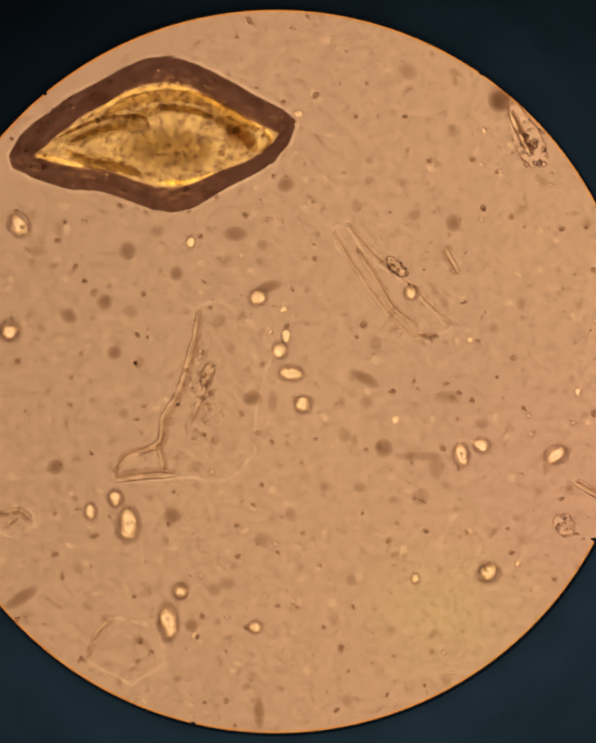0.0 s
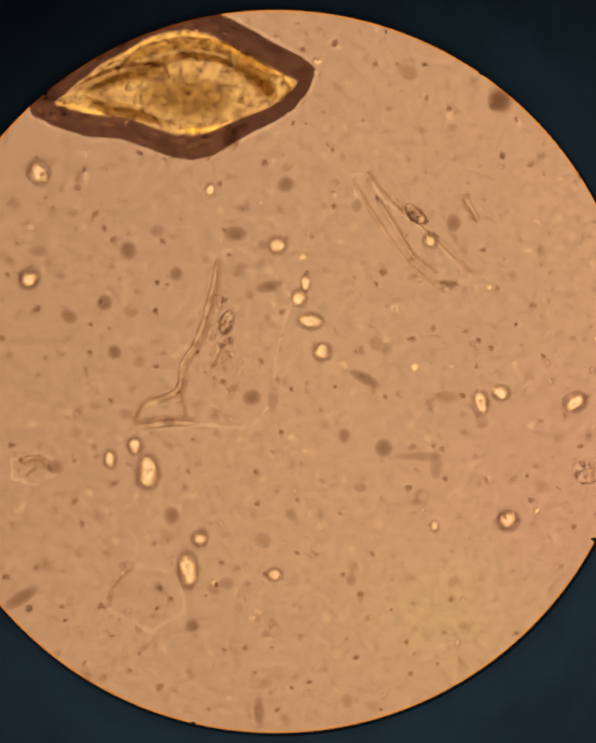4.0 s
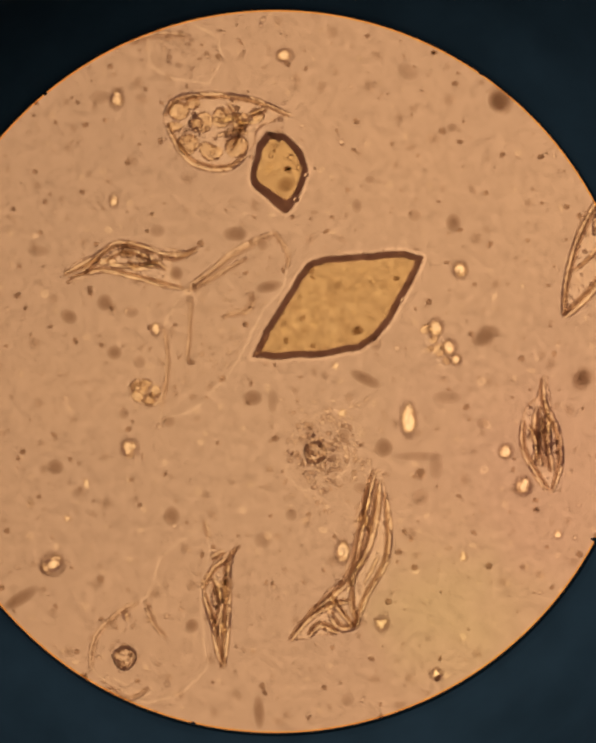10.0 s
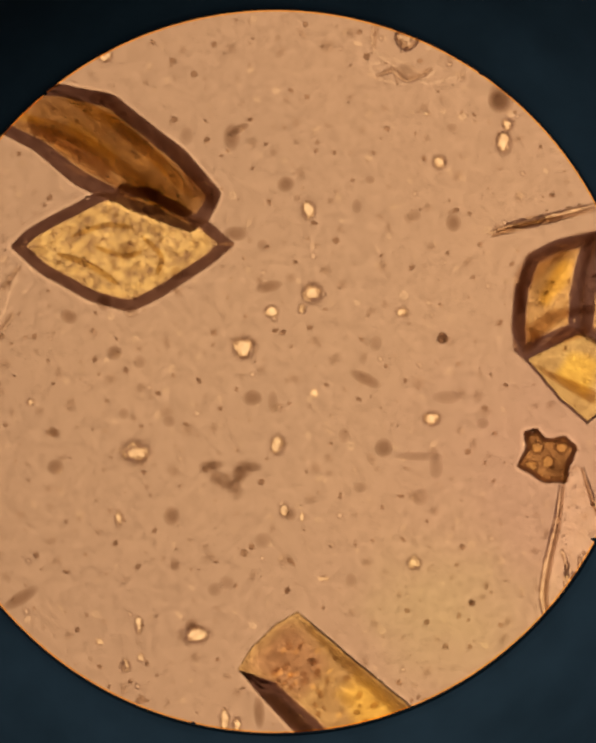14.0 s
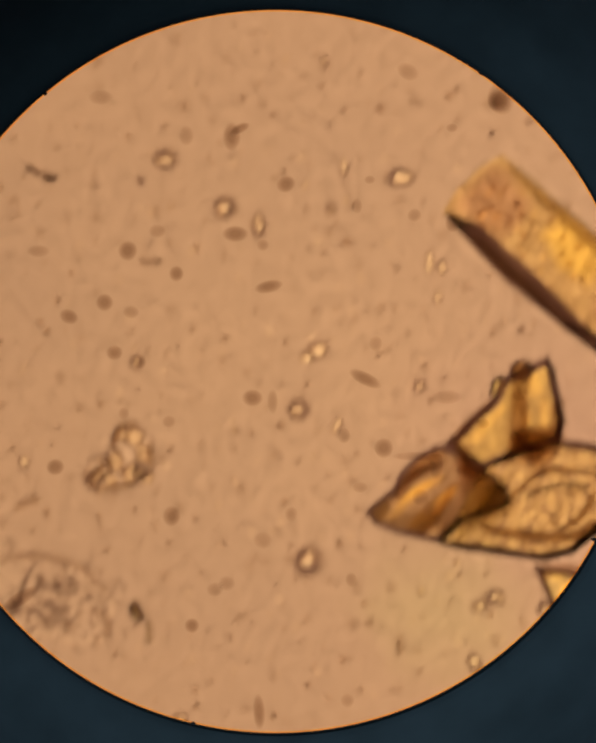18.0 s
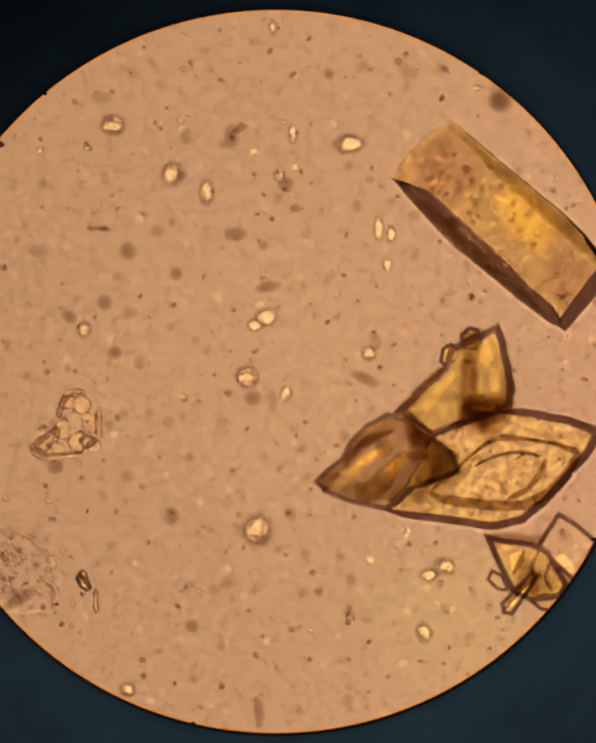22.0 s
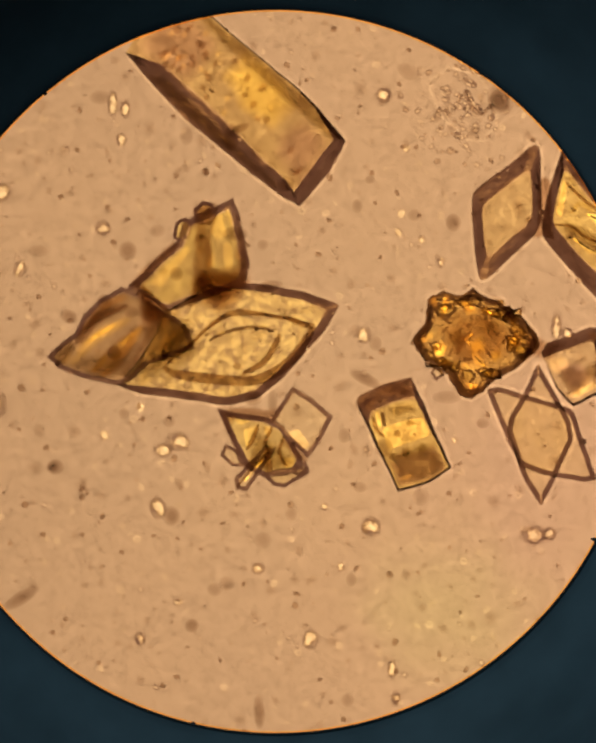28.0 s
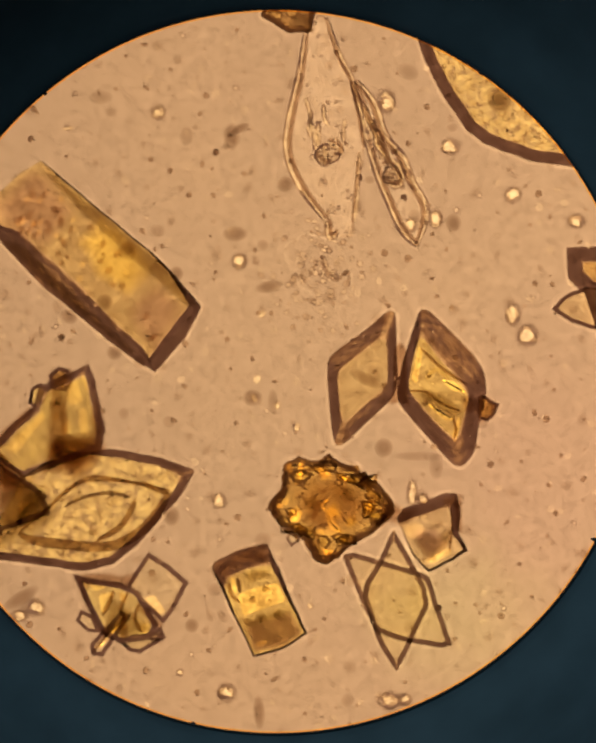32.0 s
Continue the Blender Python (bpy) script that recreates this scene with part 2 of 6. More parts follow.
DARK = clear_body("dark_debris", (0.62, 0.54, 0.48), (0.36, 0.29, 0.25), 1.20, 1.0, 500, 0.0004, 900)
# soft spots painted for the shade and glints of pits
PIT_SHADE = faded_spot("pit_shade", (0.70, 0.59, 0.50))
PIT_GLINT = faded_spot("pit_glint", (1.42, 1.38, 1.10))
RUSTY = toned_mass("rusty_core", (0.67, 0.52, 0.41), 1.04)
# shade along the folds, put in as dark tinted cords
FOLD_SHADE = toned_mass("dark_crease", (0.58, 0.48, 0.41), 1.03)
FOLD_SHADE_FAINT = toned_mass("faint_fold_shade", (0.82, 0.76, 0.71), 1.02)
LOBE = clear_body("lumpy_cell_lobe", (1.24, 1.24, 1.06), (0.72, 0.64, 0.54), 1.26, 1.0, 300, 0.0016, 260)
STEP = clear_body("dark_growth_step", (0.50, 0.38, 0.27), (0.36, 0.26, 0.18), 1.12, 1.0, 350, 0.0006, 400)
# brightens by tint where light would come straight through
BRIGHT_PATCH = toned_mass("clear_window", (2.2, 2.1, 1.45), 1.03)
BAND = clear_body("brown_growth_band", (0.78, 0.66, 0.44), (0.50, 0.40, 0.26), 1.10, 1.0, 300, 0.0008, 260)
BARREL = clear_body("barrel_amber_crystal", (1.04, 1.00, 0.68), (0.88, 0.81, 0.54), 1.30, 1.0, 60, 0.0014, 80, 0.0002)
# glints are put in by a tint above 1
GLINT = clear_body("painted_glint", (1.85, 1.85, 1.40), (1.35, 1.30, 0.95), 1.10, 1.0, 260, 0.0008, 300)
FILMY = clear_body("filmy_amber_crystal", (1.0, 0.985, 0.91), (0.98, 0.96, 0.86), 1.26, 1.0, 150, 0.0005, 170, 0.0001)
BALL = clear_body("orange_brown_crystal", (0.98, 0.89, 0.57), (0.74, 0.63, 0.43), 1.28, 1.0, 170, 0.0022, 170, 0.0003)
FOLD_FAINT = clear_body("faint_membrane_fold", (1.12, 1.14, 1.11), (0.84, 0.82, 0.79), 1.18, 1.0, 330, 0.0008, 300)
SPECK = clear_body("weak_clear_speck", (1.16, 1.18, 1.14), (0.86, 0.84, 0.82), 1.18, 1.0, 500)
# brown tints stand in for the dark of steep facets and joints
DARK_ZONE = toned_mass("soft_dark_zone", (0.56, 0.43, 0.33), 1.06)
HAZE = toned_mass("soft_brown_zone", (0.54, 0.46, 0.34), 1.06)
# soft highlights on the crystals, put into the tint
PALE_HIGHLIGHT = toned_mass("pale_core", (1.46, 1.44, 1.20), 1.03)
GOLD_GLOW = toned_mass("golden_core", (1.40, 1.36, 0.72), 1.03)
VEIL = toned_mass("greyish_veil", (0.80, 0.70, 0.84), 1.03)
BLOCK = clear_body("dense_amber_block", (1.02, 0.96, 0.44), (0.72, 0.63, 0.34), 1.28, 1.0, 130, 0.0018, 110, 0.0002)
# bright fringe of light at crystal edges, put in by a tint above 1
EDGE_FRINGE = clear_body("bright_edge_fringe", (1.34, 1.36, 1.36), (1.0, 1.0, 1.0), 1.04, 1.0, 45)
FAINT_GRAIN = clear_body("faint_granule", (1.12, 1.14, 1.12), (0.90, 0.88, 0.86), 1.22, 1.0, 700)
BROWN_GRAIN = clear_body("faint_brown_granule", (0.86, 0.81, 0.77), (0.66, 0.60, 0.55), 1.20, 1.0, 700)
GRAIN_DARK = clear_body("brown_granule", (0.90, 0.86, 0.82), (0.66, 0.60, 0.54), 1.36, 1.0, 700)
SHADE = soft_speck()
FLUID = film_tint()
SLIDE_GLASS = plain_clear("slide_glass", (0.98, 0.985, 0.98))
# colour fringe at the field's edge, put in as a tinted ring
RIM_FRINGE = plain_clear("orange_colour_fringe", (1.28, 0.88, 0.38))
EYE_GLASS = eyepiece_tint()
LAMP = lamp_glass()
BLACK = matte("blackened_metal", (0.020, 0.026, 0.030), (0.032, 0.040, 0.046), 0.75, 60)
HOUSING = matte("brown_black_housing", (0.16, 0.11, 0.09), (0.24, 0.17, 0.14), 0.8, 30)
MATTE_BLACK = matte("matte_black", (0.004, 0.004, 0.004), (0.01, 0.01, 0.01), 0.9, 300)
DUST = faded_spot("brown_dust", (0.58, 0.51, 0.46))
DUST_PALE = faded_spot("pale_dust", (0.76, 0.72, 0.69))
# blurred dark ring round bright cells, put into the tint
HALO = faded_spot("brown_halo", (0.98, 0.97, 0.96), [(0.45, (1, 1, 1)), (0.64, (0.56, 0.51, 0.49)), (0.76, (0.72, 0.68, 0.66)), (0.86, (0.92, 0.90, 0.89)), (1.0, (1, 1, 1))])


# ---- building helpers ----
from mathutils.geometry import delaunay_2d_cdt

MOVERS = []             # what lies on the slide, and goes with it
DRIFT = {}              # what the fluid carries along a little besides: seconds, and its shift to the right and down


def spot(t, x, y):
    """A place on the slide, in pixels of the camera's view, from where it is seen when the slide is as at t."""
    return x - SHIFT[t][0], y - SHIFT[t][1]


def metres(p):
    return (p[0] - 629) * UNIT, (784 - p[1]) * UNIT


def mesh_of(name, verts, faces, mat, smooth=False):
    me = bpy.data.meshes.new(name)
    me.from_pydata(verts, [], faces)
    me.materials.append(mat)
    if smooth:
        me.polygons.foreach_set("use_smooth", [True] * len(faces))
    me.update()
    return me


def middle(points):
    return sum(p[0] for p in points) / len(points), sum(p[1] for p in points) / len(points)


def outline(points, cut=0, wobble=0.0, seed=0, split=1):
    """The outline with its edges split, made a little uneven, and its corners cut round that many times."""
    rnd = random.Random(seed)
    pts = []
    n = len(points)
    for i in range(n):
        a, b = points[i], points[(i + 1) % n]
        for k in range(split):
            f = k / split
            w = wobble if k else 0
            pts.append((a[0] + (b[0] - a[0]) * f + rnd.uniform(-w, w), a[1] + (b[1] - a[1]) * f + rnd.uniform(-w, w)))
    for _ in range(cut):
        rounder = []
        for i in range(len(pts)):
            a, b = pts[i], pts[(i + 1) % len(pts)]
            rounder += [(0.78 * a[0] + 0.22 * b[0], 0.78 * a[1] + 0.22 * b[1]), (0.22 * a[0] + 0.78 * b[0], 0.22 * a[1] + 0.78 * b[1])]
        pts = rounder
    return pts


def inset(points, d):
    """The outline moved inwards by d (one number, or one for each point)."""
    n, res = len(points), []
    area = sum(points[i][0] * points[(i + 1) % n][1] - points[(i + 1) % n][0] * points[i][1] for i in range(n))
    s = 1 if area > 0 else -1
    for i in range(n):
        a, p, b = points[i - 1], points[i], points[(i + 1) % n]
        u, v = Vector((p[0] - a[0], p[1] - a[1])), Vector((b[0] - p[0], b[1] - p[1]))
        if u.length < 1e-6 or v.length < 1e-6:
            res.append(p)
            continue
        u.normalize(), v.normalize()
        m = Vector((-u.y - v.y, u.x + v.x)) * s
        if m.length < 1e-6:
            res.append(p)
            continue
        m.normalize()
        side = max(0.45, m.dot(Vector((-u.y, u.x)) * s))
        w = d[i] if isinstance(d, (list, tuple)) else d
        res.append((p[0] + m.x * w / side, p[1] + m.y * w / side))
    return res


def stack(rings, mid, mat, name, smooth=False, side=None, closed=True):
    """A closed body from outlines one above the other: rings of (points, height in units). Local to the place mid."""
    verts, faces, n = [], [], len(rings[0][0])
    for pts, z in rings:
        verts += [((x - mid[0]) * UNIT, (mid[1] - y) * UNIT, z * UNIT) for x, y in pts]
    area = sum(verts[i][0] * verts[(i + 1) % n][1] - verts[(i + 1) % n][0] * verts[i][1] for i in range(n))
    for r in range(len(rings) - 1):
        for i in range(n):
            j = (i + 1) % n
            faces.append((r * n + i, r * n + j, (r + 1) * n + j, (r + 1) * n + i))
    if closed:
        faces.append(tuple(range(n))[::-1])
    last = (len(rings) - 1) * n
    faces.append(tuple(range(last, last + n)))
    if area < 0:
        faces = [f[::-1] for f in faces]
    me = mesh_of(name, verts, faces, mat, smooth)
    if side:
        me.materials.append(side)
        for f in me.polygons[:-2] if closed and mat is FILMY else me.polygons[:-1]:
            f.material_index = 1
    return me


def from_brim(points, brim):
    """How far each point lies from the outline brim, and whether it lies within."""
    p, a = np.array(points, float), np.array(brim, float)
    b = np.roll(a, -1, axis=0)
    best, odd = np.full(len(p), 1e9), np.zeros(len(p), int)
    for u, v in zip(a, b):
        d = v - u
        k = np.clip(((p - u) @ d) / max(d @ d, 1e-9), 0, 1)
        best = np.minimum(best, np.hypot(*(p - u - k[:, None] * d).T))
        over = (u[1] > p[:, 1]) != (v[1] > p[:, 1])
        if abs(d[1]) > 1e-9:
            odd += over & (p[:, 0] < u[0] + (p[:, 1] - u[1]) * d[0] / d[1])
    return best, odd % 2 == 1


def pillow(brim, mid, rim, high, mat, name, wrinkle=0.0, seed=0, smooth=True, power=0.7, step=None):
    """A closed flat body within an outline of any shape, that rises from its brim to the height high over the width rim."""
    step = step or max(rim * 0.75, 6)
    xs, ys = [q[0] for q in brim], [q[1] for q in brim]
    inner = []
    for j in range(int((max(ys) - min(ys)) / (step * 0.87)) + 1):
        for i in range(int((max(xs) - min(xs)) / step) + 1):
            inner.append((min(xs) + (i + 0.5 * (j % 2)) * step, min(ys) + j * step * 0.87))
    far, within = from_brim(inner, brim)
    inner = [q for q, d, w in zip(inner, far, within) if w and d > rim * 0.35]
    n = len(brim)
    flat, edges, faces, *_ = delaunay_2d_cdt([Vector(q) for q in brim + inner], [], [list(range(n))], 1, 1e-5)
    flat = [(q[0], q[1]) for q in flat]
    far, _ = from_brim(flat, brim)
    verts, m = [], len(flat)
    for (x, y), d in zip(flat, far):
        k = min(1.0, d / rim)
        w = wrinkle * k * noise.noise((x * 0.03 + seed, y * 0.03, seed * 1.7))
        verts.append(((x - mid[0]) * UNIT, (mid[1] - y) * UNIT, (0.5 + (high - 0.5) * k ** power + w) * UNIT))
    verts += [(x, y, 0.2 * UNIT) for x, y, z in verts]
    res, count = [], {}
    for f in faces:
        x0, y0 = verts[f[0]][:2]
        up = (verts[f[1]][0] - x0) * (verts[f[2]][1] - y0) - (verts[f[2]][0] - x0) * (verts[f[1]][1] - y0)
        f = tuple(f) if up > 0 else tuple(f)[::-1]
        res += [f, tuple(i + m for i in f[::-1])]
        for i in range(len(f)):
            count[(f[i], f[(i + 1) % len(f)])] = 1
    for i, j in count:
        if (j, i) not in count:
            res.append((j, i, i + m, j + m))
    return mesh_of(name, verts, res, mat, smooth)


def mass(brim, mid, rim, high, mat, name="mass", z=0.0):
    """A rounded mass within an outline, open below, that knows its own thickness."""
    me = pillow(brim, mid, rim, high, mat, name, 0, 0, True, 1.0)
    tops = [f for f in me.polygons if f.normal.z > 0.02]
    verts = [v.co.copy() for v in me.vertices]
    used = sorted({i for f in tops for i in f.vertices})
    at = {i: k for k, i in enumerate(used)}
    res = mesh_of(name, [(verts[i].x, verts[i].y, verts[i].z + z * UNIT) for i in used], [[at[i] for i in f.vertices] for f in tops], mat, True)
    deep = [min(1.0, max(0.0, (verts[i].z / UNIT - 0.5) / (high - 0.5))) for i in used]
    res.attributes.new("thick", "FLOAT", "POINT").data.foreach_set("value", deep)
    return res


def dome(name, rx, ry, high, turn, mat, seed=0, wobble=0.0, rows=5, count=16, lens=False):
    """A dome of those half widths in units, turned by so many degrees, a little out of round."""
    rnd = random.Random(seed)
    bulge = [1 + rnd.uniform(-wobble, wobble) for _ in range(4)]
    verts, faces = [], []
    ca, sa = math.cos(radians(turn)), math.sin(radians(turn))
    for r in range(rows):
        f = r / rows * math.pi / 2
        for i in range(count):
            a = 2 * math.pi * i / count
            k = 1 + (bulge[0] - 1) * math.cos(2 * a) + (bulge[1] - 1) * math.sin(3 * a) + (bulge[2] - 1) * math.cos(a)
            x, y = rx * k * math.cos(f) * math.cos(a), ry * k * math.cos(f) * math.sin(a)
            verts.append(((x * ca - y * sa) * UNIT, (x * sa + y * ca) * UNIT, high * (math.sin(f) ** 2 if lens else math.sin(f)) * UNIT))
    verts.append((0, 0, high * UNIT))
    for r in range(rows - 1):
        for i in range(count):
            j = (i + 1) % count
            faces.append((r * count + i, r * count + j, (r + 1) * count + j, (r + 1) * count + i))
    top = (rows - 1) * count
    for i in range(count):
        faces.append((top + i, top + (i + 1) % count, rows * count))
    return mesh_of(name, verts, faces, mat, True)


def cord(name, line, wide, high, mid, mat, z=0.0, taper=0.35, round_top=True, skew=0.0, lens=False):
    """A half-round or roof-shaped cord along a line of points, thin at its ends."""
    pts = [Vector((x - mid[0], mid[1] - y)) for x, y in line]
    fine = []
    for i in range(len(pts) - 1):
        a, b, c, d = pts[max(i - 1, 0)], pts[i], pts[i + 1], pts[min(i + 2, len(pts) - 1)]
        for k in range(5):
            t = k / 5
            fine.append(0.5 * ((2 * b) + (c - a) * t + (2 * a - 5 * b + 4 * c - d) * t * t + (3 * b - a - 3 * c + d) * t ** 3))
    fine.append(pts[-1])
    verts, faces, m = [], [], 8 if lens else 6 if round_top else 3
    for i, p in enumerate(fine):
        u = fine[min(i + 1, len(fine) - 1)] - fine[max(i - 1, 0)]
        u = u.normalized() if u.length > 1e-6 else Vector((1, 0))
        f = i / (len(fine) - 1)
        w = wide * (taper + (1 - taper) * min(1, 4 * f * (1 - f) * 1.6))
        side = Vector((-u.y, u.x))
        for k in range(m):
            a = math.pi * k / (m - 1)
            q = p + side * ((math.cos(a) + (skew if 0 < k < m - 1 else 0)) * w / 2)
            verts.append((q.x * UNIT, q.y * UNIT, (z + math.sin(a) ** (2 if lens else 1) * high) * UNIT))
    for i in range(len(fine) - 1):
        for k in range(m - 1):
            l = k + 1
            faces.append((i * m + k, i * m + l, (i + 1) * m + l, (i + 1) * m + k))
    me = mesh_of(name, verts, faces, mat, round_top)
    if mat in (FOLD_SHADE, FOLD_SHADE_FAINT):
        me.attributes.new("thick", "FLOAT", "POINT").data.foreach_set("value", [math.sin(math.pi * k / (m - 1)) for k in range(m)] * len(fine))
    return me


def beside(line, by, mid):
    """The line moved sideways by so many units towards the place mid, a little unevenly."""
    res = []
    for i, (x, y) in enumerate(line):
        a, b = line[max(i - 1, 0)], line[min(i + 1, len(line) - 1)]
        u = Vector((b[0] - a[0], b[1] - a[1]))
        u = u.normalized() if u.length > 1e-6 else Vector((1, 0))
        side = Vector((-u.y, u.x))
        if side.dot(Vector((mid[0] - x, mid[1] - y))) < 0:
            side = -side
        k = by * (1 + 0.5 * noise.noise((x * 0.05, y * 0.05, 3.0)))
        res.append((x + side.x * k, y + side.y * k))
    return res


def lay(name, mid, label, category, group="", data=None, z=0.0):
    """A thing on the slide at the place mid; it moves with the slide."""
    ob = tagged(new(name, data), label, category, group)
    x, y = metres(mid)
    ob.location = (x, y, (z + 0.03 * (len(MOVERS) % 40)) * UNIT)
    MOVERS.append(ob)
    return ob


def part(name, me, parent, label=""):
    ob = new(name, me)
    ob.parent = parent
    return tagged(ob, label) if label else ob


def places(t, points):
    return [spot(t, x, y) for x, y in points]


# ---- the microscope: eyepiece above, condenser and lamp below ----
EYE_Z = 0.0114
EYE_K = (DIST - EYE_Z) / DIST
RING_X, RING_Y = -47 * UNIT * EYE_K, 0.0
RING_R = 764 * UNIT * EYE_K


def turned(name, profile, mat, count=160, close=False, smooth=True):
    """A body turned on the upright axis from a profile of (radius, height)."""
    verts, faces = [], []
    for r, z in profile:
        for i in range(count):
            a = 2 * math.pi * i / count
            verts.append((r * math.cos(a), r * math.sin(a), z))
    n = len(profile)
    for k in range(n if close else n - 1):
        for i in range(count):
            j = (i + 1) % count
            l = (k + 1) % n
            faces.append((k * count + i, k * count + j, l * count + j, l * count + i))
    if not close:
        faces.append(tuple(range(count))[::-1])
        faces.append(tuple(range((n - 1) * count, n * count)))
    return mesh_of(name, verts, faces, mat, smooth)


def microscope():
    R = RING_R
    tube = tagged(new("eyepiece_tube", turned("eyepiece_tube", [
        (R, 0.0), (R * 1.006, 0.0012), (R * 1.03, 0.004), (R * 1.10, 0.0085), (R * 1.20, 0.019), (R * 1.34, 0.045), (R * 1.5, 0.10),
        (R * 1.55, 0.34), (R * 1.62, 0.34), (R * 1.62, -0.008), (R * 1.06, -0.008), (R * 1.004, -0.0015)], BLACK, 200, True)),
        "blackened metal eyepiece tube with a round field stop", "eyepiece", "", "structure")
    tube.location = (RING_X, RING_Y, EYE_Z)
    # black ring added where the brim of the field falls dark
    stop = tagged(new("field_stop", turned("field_stop", [(R * 0.998, 0.0021), (R * 1.003, 0.0023), (R * 1.003, 0.0019), (R * 0.998, 0.0019)], MATTE_BLACK, 200, True)),
                  "thin black ring added to darken the brim of the field of view", "field stop", "", "structure")
    stop.location = tube.location
    glass = tagged(new("eyepiece_lens", None), "tinted eyepiece lens with an orange fringe ring, in the tube", "lens", "", "structure")
    glass.location = (RING_X, RING_Y, EYE_Z - 0.002)
    n = 128
    rim = [(math.cos(2 * math.pi * i / n), math.sin(2 * math.pi * i / n)) for i in range(n)]
    s = (DIST - EYE_Z + 0.002) / (DIST - EYE_Z)
    verts = [(R * s * x, R * s * y, 0.0) for x, y in rim] + [(R * s * x, R * s * y, -0.001) for x, y in rim]
    faces = [tuple(range(n))] + [(i, i + n, (i + 1) % n + n, (i + 1) % n) for i in range(n)]
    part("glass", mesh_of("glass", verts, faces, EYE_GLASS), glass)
    # ring that paints the orange fringe along the field's edge
    inner = R * s - 4.5 * UNIT
    verts = [(R * s * x, R * s * y, 0.0006) for x, y in rim] + [(inner * x, inner * y, 0.0006) for x, y in rim] + [(inner * x, inner * y, 0.0002) for x, y in rim]
    faces = [(i, (i + 1) % n, (i + 1) % n + n, i + n) for i in range(n)] + [(i + n, (i + 1) % n + n, (i + 1) % n + 2 * n, i + 2 * n) for i in range(n)]
    part("fringe_ring", mesh_of("fringe_ring", verts, faces, RIM_FRINGE), glass, "orange colour fringe tinted in along the field's edge")

    # The condenser turns the rays that part from the eyepiece into ones that meet on the lamp.
    z0, n0, d1, d2, deep = -0.03, 1.5, DIST + 0.03, 0.30, 0.07
    profile = []
    for i in range(48):
        th = math.atan(0.1254 / d1) * i / 47
        r = d1 * (n0 - 1) / (n0 * math.cos(th) - 1)
        profile.append((max(r * math.sin(th), 1e-5), DIST - r * math.cos(th)))
    edge = profile[-1][0]
    low = []
    for i in range(400):
        th = radians(25.0) * i / 399
        r = d2 * (n0 - 1) / (n0 * math.cos(th) - 1)
        if r * math.sin(th) > edge:
            break
        low.append((max(r * math.sin(th), 1e-5), z0 - deep - d2 + r * math.cos(th)))
    profile += low[::-8]
    lens = tagged(new("condenser_lens", turned("condenser_lens", profile[::-1], LENS, 128)), "thick clear condenser lens under the slide", "lens", "", "structure")
    lens.location = (0, 0, 0)
    lamp_z = z0 - deep - d2
    tagged(new("lamp_glass", turned("lamp_glass", [(0.2, -0.006), (0.2, 0.0), (0.15, 0.0), (0.1, 0.0), (0.05, 0.0), (1e-4, 0.0)], LAMP, 96, False, False)),
           "glowing frosted lamp glass in the microscope's foot", "lamp", "", "structure").location = (0, 0, lamp_z)
    tagged(new("lamp_housing", turned("lamp_housing", [
        (0.215, lamp_z - 0.01), (0.215, -0.02), (edge + 0.004, -0.02), (edge + 0.004, -0.07), (0.205, -0.12), (0.205, lamp_z - 0.01)], HOUSING, 96, True)),
        "dark brown-black lamp housing round the condenser", "housing", "", "structure")
    tagged(new("microscope_foot", turned("microscope_foot", [(0.26, lamp_z - 0.03), (0.26, lamp_z - 0.0105), (0.01, lamp_z - 0.0105)], BLACK, 64, False, False)),
           "black foot of the microscope", "microscope", "", "structure")


